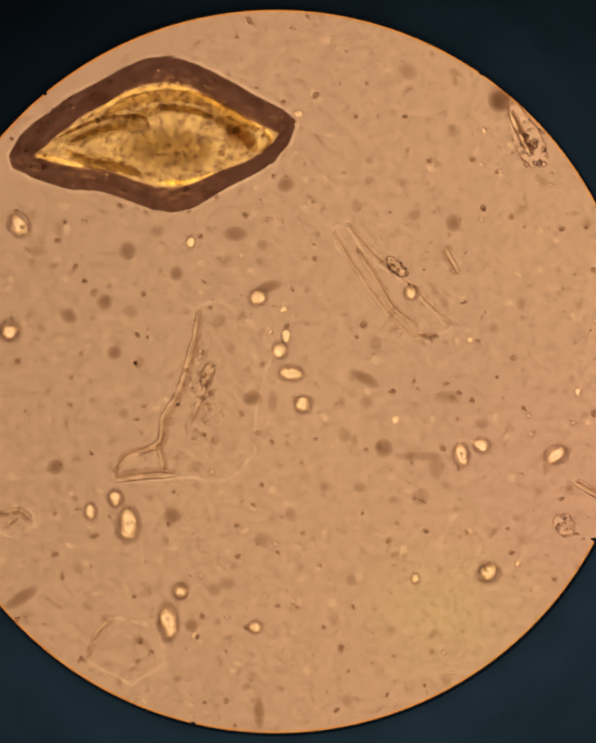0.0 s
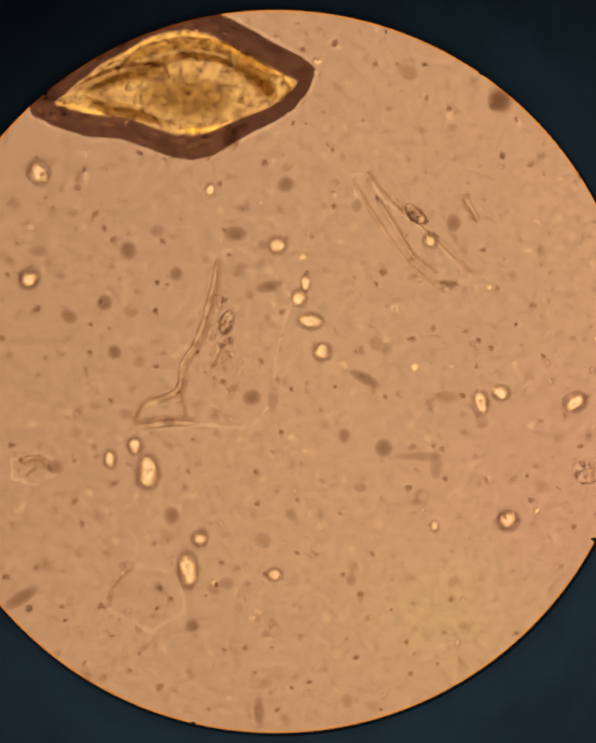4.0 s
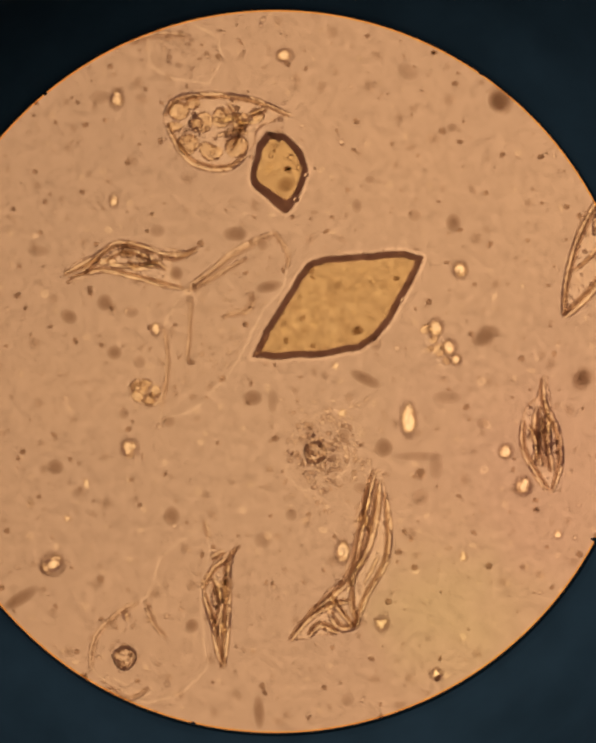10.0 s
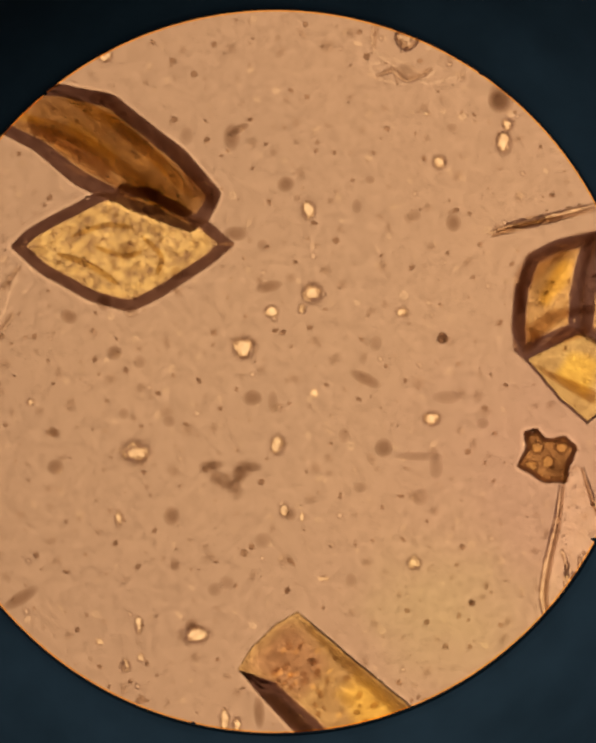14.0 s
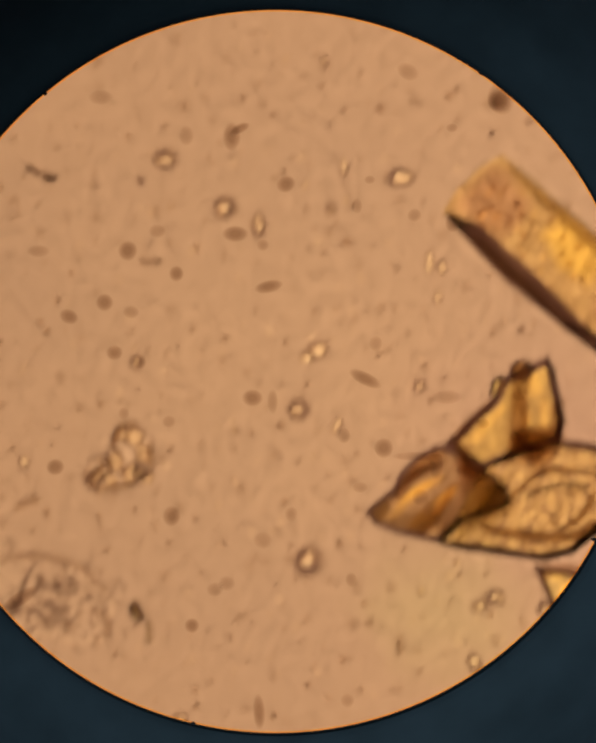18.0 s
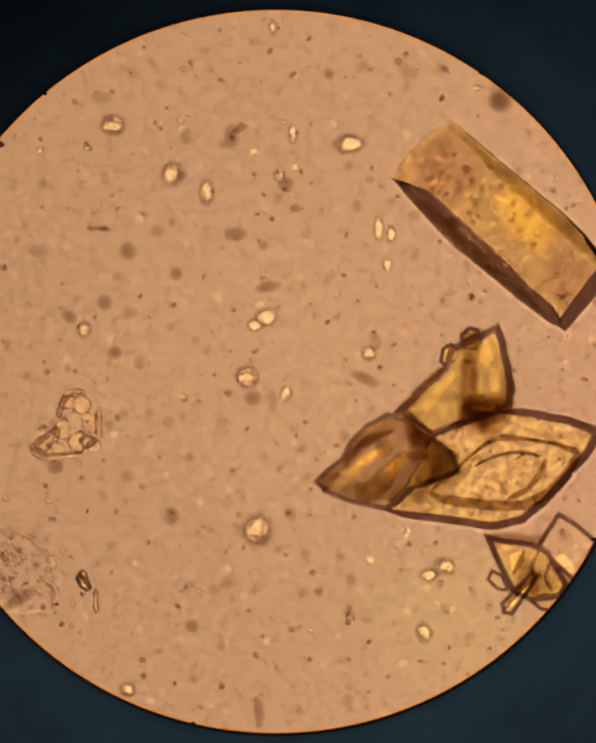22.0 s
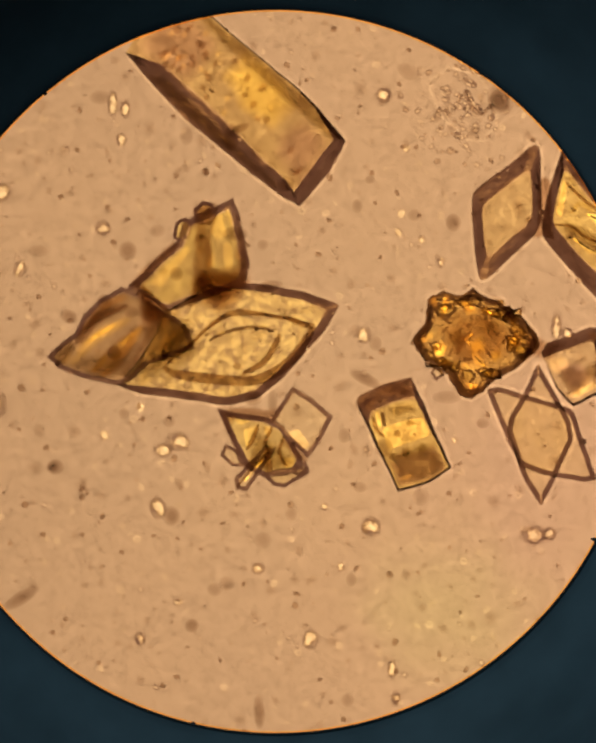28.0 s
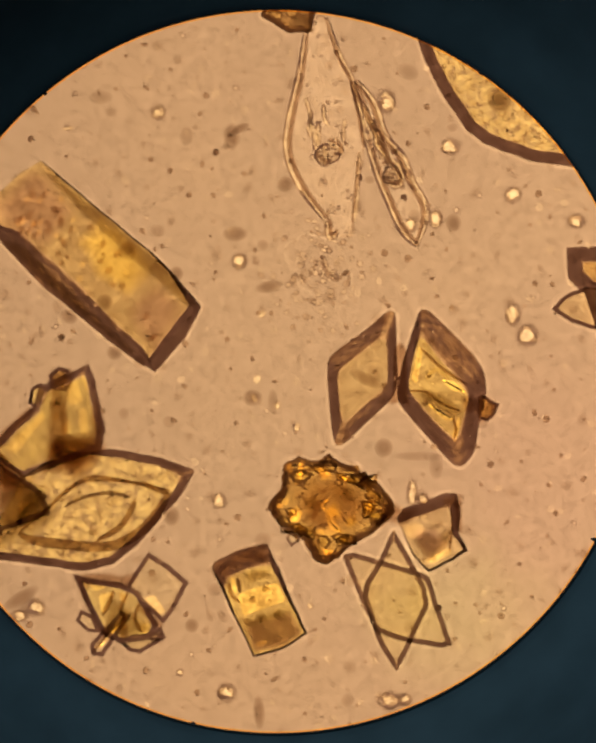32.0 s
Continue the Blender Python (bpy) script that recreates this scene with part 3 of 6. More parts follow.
def eyepiece_dust():
    """Dust that sticks to the eyepiece and stays in its place while the slide goes by."""
    specks = [(497, 492, 26, 19, 0, 1), (268, 527, 22, 20, 0, 1), (570, 603, 28, 15, 12, 1), (146, 668, 22, 15, -25, 1), (221, 640, 19, 18, 0, 1),
              (240, 743, 17, 17, 0, 1), (533, 838, 21, 20, 0, 1), (575, 850, 12, 26, 0, 0), (812, 943, 22, 21, 0, 1), (364, 1090, 19, 22, 0, 1),
              (116, 986, 19, 18, 0, 1), (403, 1320, 16, 16, 0, 1), (602, 388, 21, 18, 20, 1), (956, 469, 19, 20, 0, 1), (488, 287, 21, 28, 0, 1),
              (506, 272, 20, 11, 25, 1), (772, 800, 40, 14, -27, 1), (545, 1500, 13, 38, 3, 1), (794, 724, 16, 17, 0, 0), (372, 576, 15, 18, 0, 1),
              (40, 1264, 42, 17, 32, 1), (920, 982, 18, 30, 0, 0), (557, 1142, 18, 20, 0, 0), (275, 657, 16, 15, 0, 0), (480, 1230, 17, 17, 0, 0),
              (860, 148, 26, 18, -30, 0), (214, 206, 24, 17, 0, 0), (78, 529, 24, 14, 0, 0), (880, 964, 60, 10, 0, 0), (330, 488, 18, 15, 0, 0),
              (877, 455, 16, 15, 0, 0), (727, 921, 15, 16, 0, 0), (295, 765, 16, 14, 0, 0), (392, 285, 16, 22, 0, 0), (940, 838, 34, 16, 0, 0),
              (452, 1243, 17, 16, 0, 0), (740, 1222, 13, 15, 0, 0), (760, 1030, 16, 13, 0, 0), (356, 890, 14, 14, 0, 0), (262, 873, 13, 13, 0, 0),
              (755, 433, 12, 17, 0, 0), (955, 270, 14, 10, 0, 0), (1020, 895, 15, 13, 0, 0), (735, 1478, 17, 14, 0, 0), (613, 1085, 14, 16, 0, 0),
              (1060, 208, 30, 34, 20, 2), (1052, 214, 22, 26, 20, 2), (555, 517, 14, 13, 0, 0), (780, 380, 12, 10, 0, 0), (890, 1050, 22, 18, 0, 0)]
    for i, (x, y, rx, ry, turn, dense) in enumerate(specks):
        me = dome("dust_speck", rx * EYE_K * 1.12, ry * EYE_K * 1.12, 3, 0, DUST if dense else DUST_PALE, i, 0.12, 3, 20)
        ob = tagged(new("dust_speck", me), "brown out-of-focus dust speck stuck on the eyepiece" if dense else "faint dust speck stuck on the eyepiece", "dust", "dust on the eyepiece")
        ob.matrix_world = pose((x - 629) * UNIT * EYE_K, (784 - y) * UNIT * EYE_K, EYE_Z - 0.0018, 0, 0, turn)
    for x, y, rx, ry, turn in ((1256, 1140, 9, 5, -30), (1016, 155, 7, 3, -30), (95, 199, 4, 3, 40), (407, 1526, 5, 3, -8), (526, 1547, 5, 3, 0), (884, 80, 5, 3, -25)):
        ob = tagged(new("soot_fleck", dome("soot_fleck", rx * EYE_K, ry * EYE_K, 3, 0, MATTE_BLACK, int(x), 0.3, 3, 10)), "black fleck on the brim of the field stop", "dust", "flecks on the field stop")
        ob.matrix_world = pose((x - 629) * UNIT * EYE_K, (784 - y) * UNIT * EYE_K, EYE_Z - 0.0006, 0, 0, turn)


def slide():
    """The slide with its film of fluid."""
    x0, x1, y0, y1 = [v * UNIT for v in (-1500, 3000, -1200, 5600)]
    def slab(name, z0, z1, mat, grow, bottom):
        a, b, c, d = x0 - grow, x1 + grow, y0 - grow, y1 + grow
        verts = [(a, c, z0), (b, c, z0), (b, d, z0), (a, d, z0), (a, c, z1), (b, c, z1), (b, d, z1), (a, d, z1)]
        faces = [(4, 5, 6, 7), (0, 1, 5, 4), (1, 2, 6, 5), (2, 3, 7, 6), (3, 0, 4, 7)] + ([(3, 2, 1, 0)] if bottom else [])
        return mesh_of(name, verts, faces, mat)
    ob = tagged(new("glass_slide", slab("glass_slide", -0.012, -0.002, SLIDE_GLASS, 0.02, True)), "clear glass microscope slide on the stage", "glass slide")
    MOVERS.append(ob)
    ob = tagged(new("fluid_film", slab("fluid_film", -0.0018, -0.0001, FLUID, 0.0, False)), "thin film of pinkish tan fluid on the slide", "fluid")
    MOVERS.append(ob)


microscope()
eyepiece_dust()
slide()


# ---- crystals ----
def faceted(t, base, top, high, mat, cut=1, wobble=1.5, split=3, seed=1, name="body", closed=True):
    """A crystal's body between its outline on the slide and the outline of its upper face."""
    b, u = outline(places(t, base), cut, wobble, seed, split), outline(places(t, top), cut, wobble, seed, split)
    mid = middle(b)
    rings = [([(p[0] + (q[0] - p[0]) * f, p[1] + (q[1] - p[1]) * f) for p, q in zip(b, u)], 0.4 + (high - 0.4) * k)
             for f, k in ((0, 0), (0.5, 0.54), (0.88, 0.93), (0.96, 0.988), (1, 1))]
    return stack(rings, mid, mat, name, False, FACET, closed), mid


def crystal(t, base, edge, high, mat, label, ridges=(), cut=1, wobble=1.5, top=None, seed=1, split=3, name="crystal", z=0.0, heap=False, onto=None):
    """A crystal with bevelled sides; ridges: growth steps on its upper face, as (points, width) or, for a low step,
    (points, width, "low")."""
    if not top:
        top, high = inset(base, edge), max(high, 1.3 * edge)
    if heap:
        o = outline(places(t, base), cut, wobble, seed, split)
        mid = middle(o)
        me = pillow(o, mid, edge, high, mat, "body", high * 0.25, seed, False, 1.0)
    else:
        me, mid = faceted(t, base, top, high, mat, cut, wobble, split, seed, "body", not onto)
    if onto:
        ob = part(name, me, onto)
        x, y = metres(mid)
        ob.location = (x - onto.location[0], y - onto.location[1], (z + 0.02 * len(onto.children)) * UNIT)
    else:
        ob = lay(name, mid, label, "crystal", z=z)
        part("body", me, ob)
        # cord that lays the fringe of light round the outline
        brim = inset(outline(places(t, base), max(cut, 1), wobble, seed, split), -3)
        part("meniscus", cord("meniscus", brim + brim[:1], 7, 0.8, mid, EDGE_FRINGE, 0.1, 1.0), ob, "thin bright fringe of light along the edge")
    for line, wide, *kind in ridges:
        # shine cords are bright rim lines put in by tint, not steps
        dark = kind in (["dark"], ["soft"], ["shine"])
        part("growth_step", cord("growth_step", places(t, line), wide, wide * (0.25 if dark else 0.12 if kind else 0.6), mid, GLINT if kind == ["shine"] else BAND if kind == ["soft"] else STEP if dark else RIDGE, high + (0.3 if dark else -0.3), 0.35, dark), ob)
    return ob


def masses(ob, t, lot):
    """Painted dark and brown zones, highlights, glints and dark steps on a crystal: (kind, outline or line, rim or
    width, height above the slide).
    """
    for kind, pts, wide, z in lot:
        if kind == "step":
            mid = middle(places(t, pts))
            me = cord("step", places(t, pts), wide, wide * 0.25, mid, STEP, z)
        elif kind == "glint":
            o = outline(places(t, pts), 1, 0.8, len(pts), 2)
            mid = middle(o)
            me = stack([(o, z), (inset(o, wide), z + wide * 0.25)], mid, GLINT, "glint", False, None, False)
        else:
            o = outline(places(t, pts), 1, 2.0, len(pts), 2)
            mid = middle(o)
            me = mass(o, mid, wide, wide * 0.2, {"dense": DARK_ZONE, "haze": HAZE, "glow": GOLD_GLOW, "rust": RUSTY, "window": BRIGHT_PATCH, "veil": VEIL, "pale": PALE_HIGHLIGHT}[kind], "mass", z)
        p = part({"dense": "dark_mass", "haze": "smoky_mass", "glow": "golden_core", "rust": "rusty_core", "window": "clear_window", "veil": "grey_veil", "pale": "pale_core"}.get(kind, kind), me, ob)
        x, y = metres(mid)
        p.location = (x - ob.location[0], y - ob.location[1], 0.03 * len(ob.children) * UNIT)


def first_field_crystals():
    t = 0.0
    crystal(t, [(17, 328), (42, 284), (142, 205), (245, 150), (300, 124), (352, 117), (400, 130), (450, 150), (520, 190), (598, 230), (626, 255),
                (612, 300), (582, 338), (560, 355), (470, 402), (415, 436), (360, 449), (310, 438), (215, 404), (150, 401), (65, 374), (28, 356)],
            40, 56, AMBER_ROUGH, "large lemon-shaped amber crystal with a broad dark edge and mottled face",
            ridges=[([(215, 248), (260, 222), (310, 207), (360, 202), (420, 210), (470, 232), (505, 252), (545, 275)], 26, "soft"),
                    ([(455, 255), (490, 265), (520, 288), (540, 320)], 28, "soft"), ([(126, 290), (175, 266), (219, 251), (275, 245), (305, 250), (316, 276)], 9, "dark"),
                    ([(140, 318), (190, 345), (240, 352), (300, 370)], 20, "soft"), ([(330, 225), (400, 232), (450, 250)], 14, "soft"), ([(150, 300), (210, 275), (270, 268)], 12, "soft"),
                    ([(560, 282), (572, 300), (548, 322)], 9, "soft"), ([(78, 327), (120, 338), (180, 352)], 10, "shine"), ([(200, 240), (255, 205), (310, 188), (360, 183), (420, 200), (500, 245), (560, 274), (575, 295)], 9, "shine"), ([(330, 388), (400, 385), (450, 365)], 8, "shine")], cut=1, wobble=2.5,
            top=[(75, 325), (100, 310), (170, 250), (260, 198), (305, 182), (352, 176), (395, 186), (440, 205), (500, 240), (560, 270), (585, 285),
                 (575, 302), (555, 318), (530, 335), (455, 365), (410, 385), (362, 396), (315, 388), (230, 360), (165, 352), (105, 340), (82, 335)])
    masses(MOVERS[-1], t, [("haze", [(228, 264), (300, 226), (360, 214), (430, 226), (500, 262), (548, 285), (522, 302), (470, 264), (400, 242), (340, 242), (280, 264)], 11, 58),
                           ("dense", [(458, 262), (500, 268), (540, 296), (525, 325), (492, 300)], 15, 58), ("haze", [(120, 326), (190, 348), (260, 362), (310, 380), (290, 345), (190, 318)], 14, 58),
                           ("haze", [(240, 292), (350, 258), (450, 288), (470, 330), (430, 360), (350, 372), (262, 345)], 40, 59), ("haze", [(110, 305), (180, 268), (240, 250), (300, 246), (318, 280), (230, 292), (150, 312)], 16, 58),
                           ("glow", [(82, 326), (110, 334), (185, 352), (150, 345)], 5, 60), ("glow", [(330, 376), (400, 378), (450, 356), (410, 386), (362, 394)], 8, 60)])


def second_field_crystals():
    t = 13.0
    crystal(t, [(526, 727), (560, 660), (600, 595), (645, 527), (680, 514), (760, 507), (850, 501), (893, 514), (880, 545), (832, 635), (792, 690),
                (755, 713), (655, 729), (575, 732)], 16, 21, AMBER, "smooth amber rhombic crystal plate with a thin dark edge",
            wobble=2.2, split=5)
    crystal(t, [(524, 352), (538, 275), (560, 248), (600, 254), (636, 290), (649, 330), (636, 372), (612, 415), (598, 424), (566, 398), (530, 366)],
            14, 34, AMBER, "small amber lozenge crystal with a dark brown edge", wobble=1.5, seed=2,
            top=[(538, 345), (552, 288), (570, 266), (596, 270), (620, 298), (634, 330), (624, 362), (610, 388), (600, 392), (570, 374), (545, 357)])


def third_field_crystals():
    t = 14.0
    crystal(t, [(18, 520), (60, 480), (190, 410), (260, 385), (330, 400), (440, 465), (499, 515), (440, 563), (350, 622), (275, 659), (190, 637), (90, 582)],
            26, 34, AMBER_ROUGH, "amber rhombic crystal with a crackled face, lying under a darker one", seed=3,
            ridges=[([(120, 535), (190, 560), (250, 600)], 14, "soft"), ([(150, 500), (220, 475), (280, 480)], 12, "soft"), ([(300, 500), (340, 540), (330, 580)], 12, "soft"), ([(200, 520), (260, 540), (300, 530)], 12, "soft")])
    crystal(t, [(-60, 230), (20, 180), (130, 175), (240, 198), (330, 270), (392, 318), (467, 405), (455, 440), (440, 468), (400, 492), (320, 462), (215, 418), (160, 392), (72, 318), (-20, 270)],
            46, 44, RUST, "thick brown-amber crystal leaning over a paler one", seed=4, z=14,
            top=[(-30, 232), (30, 205), (125, 205), (225, 228), (308, 295), (368, 345), (430, 412), (425, 432), (412, 448), (392, 458), (335, 438), (232, 388), (178, 360), (92, 296), (0, 252)],
            ridges=[([(60, 250), (160, 290), (250, 350), (330, 420)], 30, "soft"), ([(140, 205), (240, 262), (330, 335), (410, 420)], 26, "soft")])
    masses(MOVERS[-1], t, [("dense", [(130, 172), (240, 196), (332, 268), (394, 316), (470, 405), (455, 450), (425, 440), (375, 360), (300, 290), (220, 235)], 24, 60), ("dense", [(0, 262), (60, 250), (150, 300), (250, 375), (320, 440), (300, 450), (170, 355), (60, 285)], 24, 60),
                           ("haze", [(20, 205), (125, 190), (240, 215), (400, 360), (440, 420), (400, 470), (320, 450), (180, 335), (60, 262)], 60, 61), ("dense", [(50, 255), (110, 262), (190, 300), (250, 360), (225, 378), (150, 328), (70, 288)], 14, 63), ("dense", [(350, 330), (390, 345), (455, 415), (440, 450), (400, 410)], 24, 63), ("pale", [(105, 302), (140, 312), (185, 340), (150, 332)], 6, 64), ("pale", [(130, 345), (160, 350), (200, 378), (165, 372)], 6, 64),
                           ("haze", [(250, 330), (330, 360), (420, 420), (400, 480), (320, 465), (250, 395)], 40, 62),
                           ("haze", [(170, 215), (260, 240), (380, 360), (330, 345), (230, 265)], 16, 63), ("glow", [(90, 230), (180, 262), (260, 325), (240, 350), (165, 305)], 26, 64), ("glow", [(190, 225), (240, 240), (275, 275), (230, 262)], 14, 64),
                           ("glow", [(310, 330), (340, 345), (372, 385), (345, 372)], 10, 64), ("glow", [(10, 245), (60, 235), (120, 262), (80, 266)], 12, 64)])
    t = 13.4
    thick = lay("crystal", spot(t, 950, 1260), "thick deep amber crystal with dark edges and meeting facets", "crystal")
    for k, (pts, e, h) in enumerate((([(800, 1290), (808, 1200), (835, 1130), (900, 1098), (990, 1080), (965, 1150), (950, 1220), (948, 1300), (885, 1325), (828, 1355), (805, 1335)], 30, 46),
                                     ([(980, 1085), (1000, 1035), (1040, 1032), (1080, 1085), (1115, 1160), (1122, 1220), (1105, 1310), (1085, 1370), (1060, 1385), (990, 1330), (942, 1300), (948, 1220)], 30, 46),
                                     ([(945, 1290), (1000, 1320), (1065, 1380), (1040, 1430), (960, 1490), (900, 1440), (860, 1390), (826, 1352)], 6, 34))):
        crystal(t, pts, e, h, AMBER_DEEP if k == 2 else AMBER_BROWN, "", seed=60 + k, cut=0, name="facet_block", onto=thick)
    masses(thick, t, [("dense", [(798, 1290), (806, 1200), (835, 1130), (850, 1135), (832, 1200), (835, 1270), (880, 1310), (826, 1356)], 14, 50), ("dense", [(950, 1090), (990, 1070), (1000, 1035), (1040, 1030), (1035, 1070), (990, 1120), (968, 1160), (962, 1250), (985, 1300), (940, 1310), (935, 1220)], 17, 50),
                      ("haze", [(840, 1200), (900, 1110), (940, 1130), (900, 1190), (860, 1280)], 24, 50), ("haze", [(1000, 1150), (1060, 1100), (1100, 1200), (1080, 1320), (1020, 1290)], 30, 50),
                      ("glow", [(850, 1230), (890, 1150), (935, 1130), (925, 1190), (875, 1250)], 16, 54), ("glow", [(1000, 1190), (1030, 1110), (1060, 1200), (1030, 1280)], 18, 54), ("glow", [(920, 1330), (1000, 1350), (960, 1450), (880, 1390)], 26, 54)])
    masses(thick, 14.0, [("dense", [(1078, 640), (1085, 570), (1112, 532), (1200, 496), (1262, 480), (1262, 512), (1180, 556), (1122, 612), (1108, 700)], 20, 51), ("dense", [(1108, 748), (1118, 680), (1160, 650), (1262, 636), (1262, 668), (1190, 676)], 14, 51),
                         ("dense", [(1113, 758), (1128, 778), (1190, 822), (1262, 862), (1262, 822), (1180, 788)], 10, 51), ("rust", [(1125, 745), (1190, 685), (1240, 690), (1258, 706)], 10, 51)])


def barrel_crystals():
    t = 23.0
    crystal(t, [(608, 275), (640, 225), (690, 178), (735, 152), (775, 185), (870, 265), (960, 338), (1015, 390), (1073, 460), (1040, 525), (975, 599),
                (930, 572), (845, 505), (740, 420), (660, 335)], 20, 52, BARREL, "long deep amber barrel-shaped crystal with dark flanks",
            cut=0, wobble=1.5, seed=6,
            top=[(609, 275), (641, 226), (691, 179), (735, 153), (772, 187), (867, 267), (957, 340), (1009, 393), (1046, 456), (1008, 506), (962, 568),
                 (950, 545), (880, 480), (785, 385), (690, 300)])
    rnd = random.Random(7)
    big = MOVERS[-1]
    mid = middle(outline(places(t, [(608, 275), (640, 225), (690, 178), (735, 152), (775, 185), (870, 265), (960, 338), (1015, 390), (1073, 460), (1040, 525),
                                    (975, 599), (930, 572), (845, 505), (740, 420), (660, 335)]), 0, 1.5, 6, 3))
    masses(big, t, [("glow", [(800, 320), (870, 262), (940, 330), (980, 380), (920, 450), (850, 400)], 44, 53), ("veil", [(609, 275), (641, 226), (691, 179), (735, 153), (770, 190), (820, 262), (740, 350), (690, 320)], 40, 53),
                    ("veil", [(905, 470), (985, 400), (1050, 462), (975, 580)], 40, 53), ("haze", [(740, 160), (775, 186), (870, 266), (960, 339), (1015, 391), (1070, 460), (1046, 464), (972, 402), (902, 340), (822, 268), (752, 195)], 12, 53), ("haze", [(640, 312), (690, 322), (780, 402), (880, 500), (945, 560), (930, 572), (845, 505), (740, 420), (660, 335)], 16, 53)])
    for k in range(40):
        a, b = rnd.random(), rnd.uniform(-0.5, 0.8)
        if k > 18:
            a = rnd.uniform(0.0, 0.35)
        x, y = 690 + a * 310 + b * 58, 245 + a * 262 - b * 62
        bright = k % 3 == 2
        me = dome("pit", rnd.uniform(5, 9) if bright else rnd.uniform(7, 11), rnd.uniform(7, 11) if bright else rnd.uniform(9, 15), 2.0, 0, PIT_GLINT if bright else PIT_SHADE, k, 0.12, 3, 14)
        ob = part("pit", me, big)
        ob.rotation_euler = (0, 0, radians(rnd.uniform(-60, -20)))
        sx, sy = spot(t, x, y)
        ob.location = ((sx - mid[0]) * UNIT, (mid[1] - sy) * UNIT, (54.5 + 0.06 * k) * UNIT)
    t = 28.0
    crystal(t, [(752, 848), (760, 835), (800, 815), (868, 797), (895, 850), (925, 925), (954, 987), (905, 1020), (840, 1038), (815, 985), (780, 910)],
            16, 40, AMBER_DEEP, "short amber barrel crystal with one dark end and striped face", cut=0, seed=8,
            top=[(780, 890), (788, 868), (830, 850), (876, 842), (890, 868), (917, 925), (947, 985), (903, 1014), (842, 1031), (819, 982), (792, 922)],
            ridges=[([(806, 870), (812, 900)], 8)])
    masses(MOVERS[-1], t, [("dense", [(742, 850), (760, 830), (800, 808), (872, 790), (890, 838), (850, 846), (800, 858), (785, 885), (765, 880)], 26, 42),
                           ("haze", [(812, 965), (860, 945), (915, 925), (945, 985), (905, 1015), (840, 1032)], 20, 42), ("veil", [(820, 975), (870, 955), (918, 935), (948, 987), (905, 1016), (842, 1034)], 12, 43), ("haze", [(812, 960), (830, 945), (842, 962), (826, 975)], 10, 44), ("haze", [(842, 950), (862, 938), (872, 955), (855, 968)], 10, 44),
                           ("haze", [(874, 945), (893, 930), (905, 945), (890, 960)], 9, 44), ("dense", [(815, 966), (845, 955), (880, 952), (860, 962), (830, 972)], 6, 44), ("haze", [(855, 890), (872, 884), (878, 898), (862, 902)], 6, 44),
                           ("step", [(788, 880), (794, 905), (812, 922)], 8, 46), ("haze", [(815, 855), (870, 848), (880, 870), (830, 885)], 12, 43),
                           ("glint", [(806, 905), (850, 888), (893, 880), (908, 918), (860, 935), (818, 950)], 8, 46), ("glint", [(792, 872), (800, 868), (806, 905), (798, 900)], 2, 47), ("glint", [(845, 1008), (870, 1000), (868, 1008), (850, 1014)], 2, 47)])


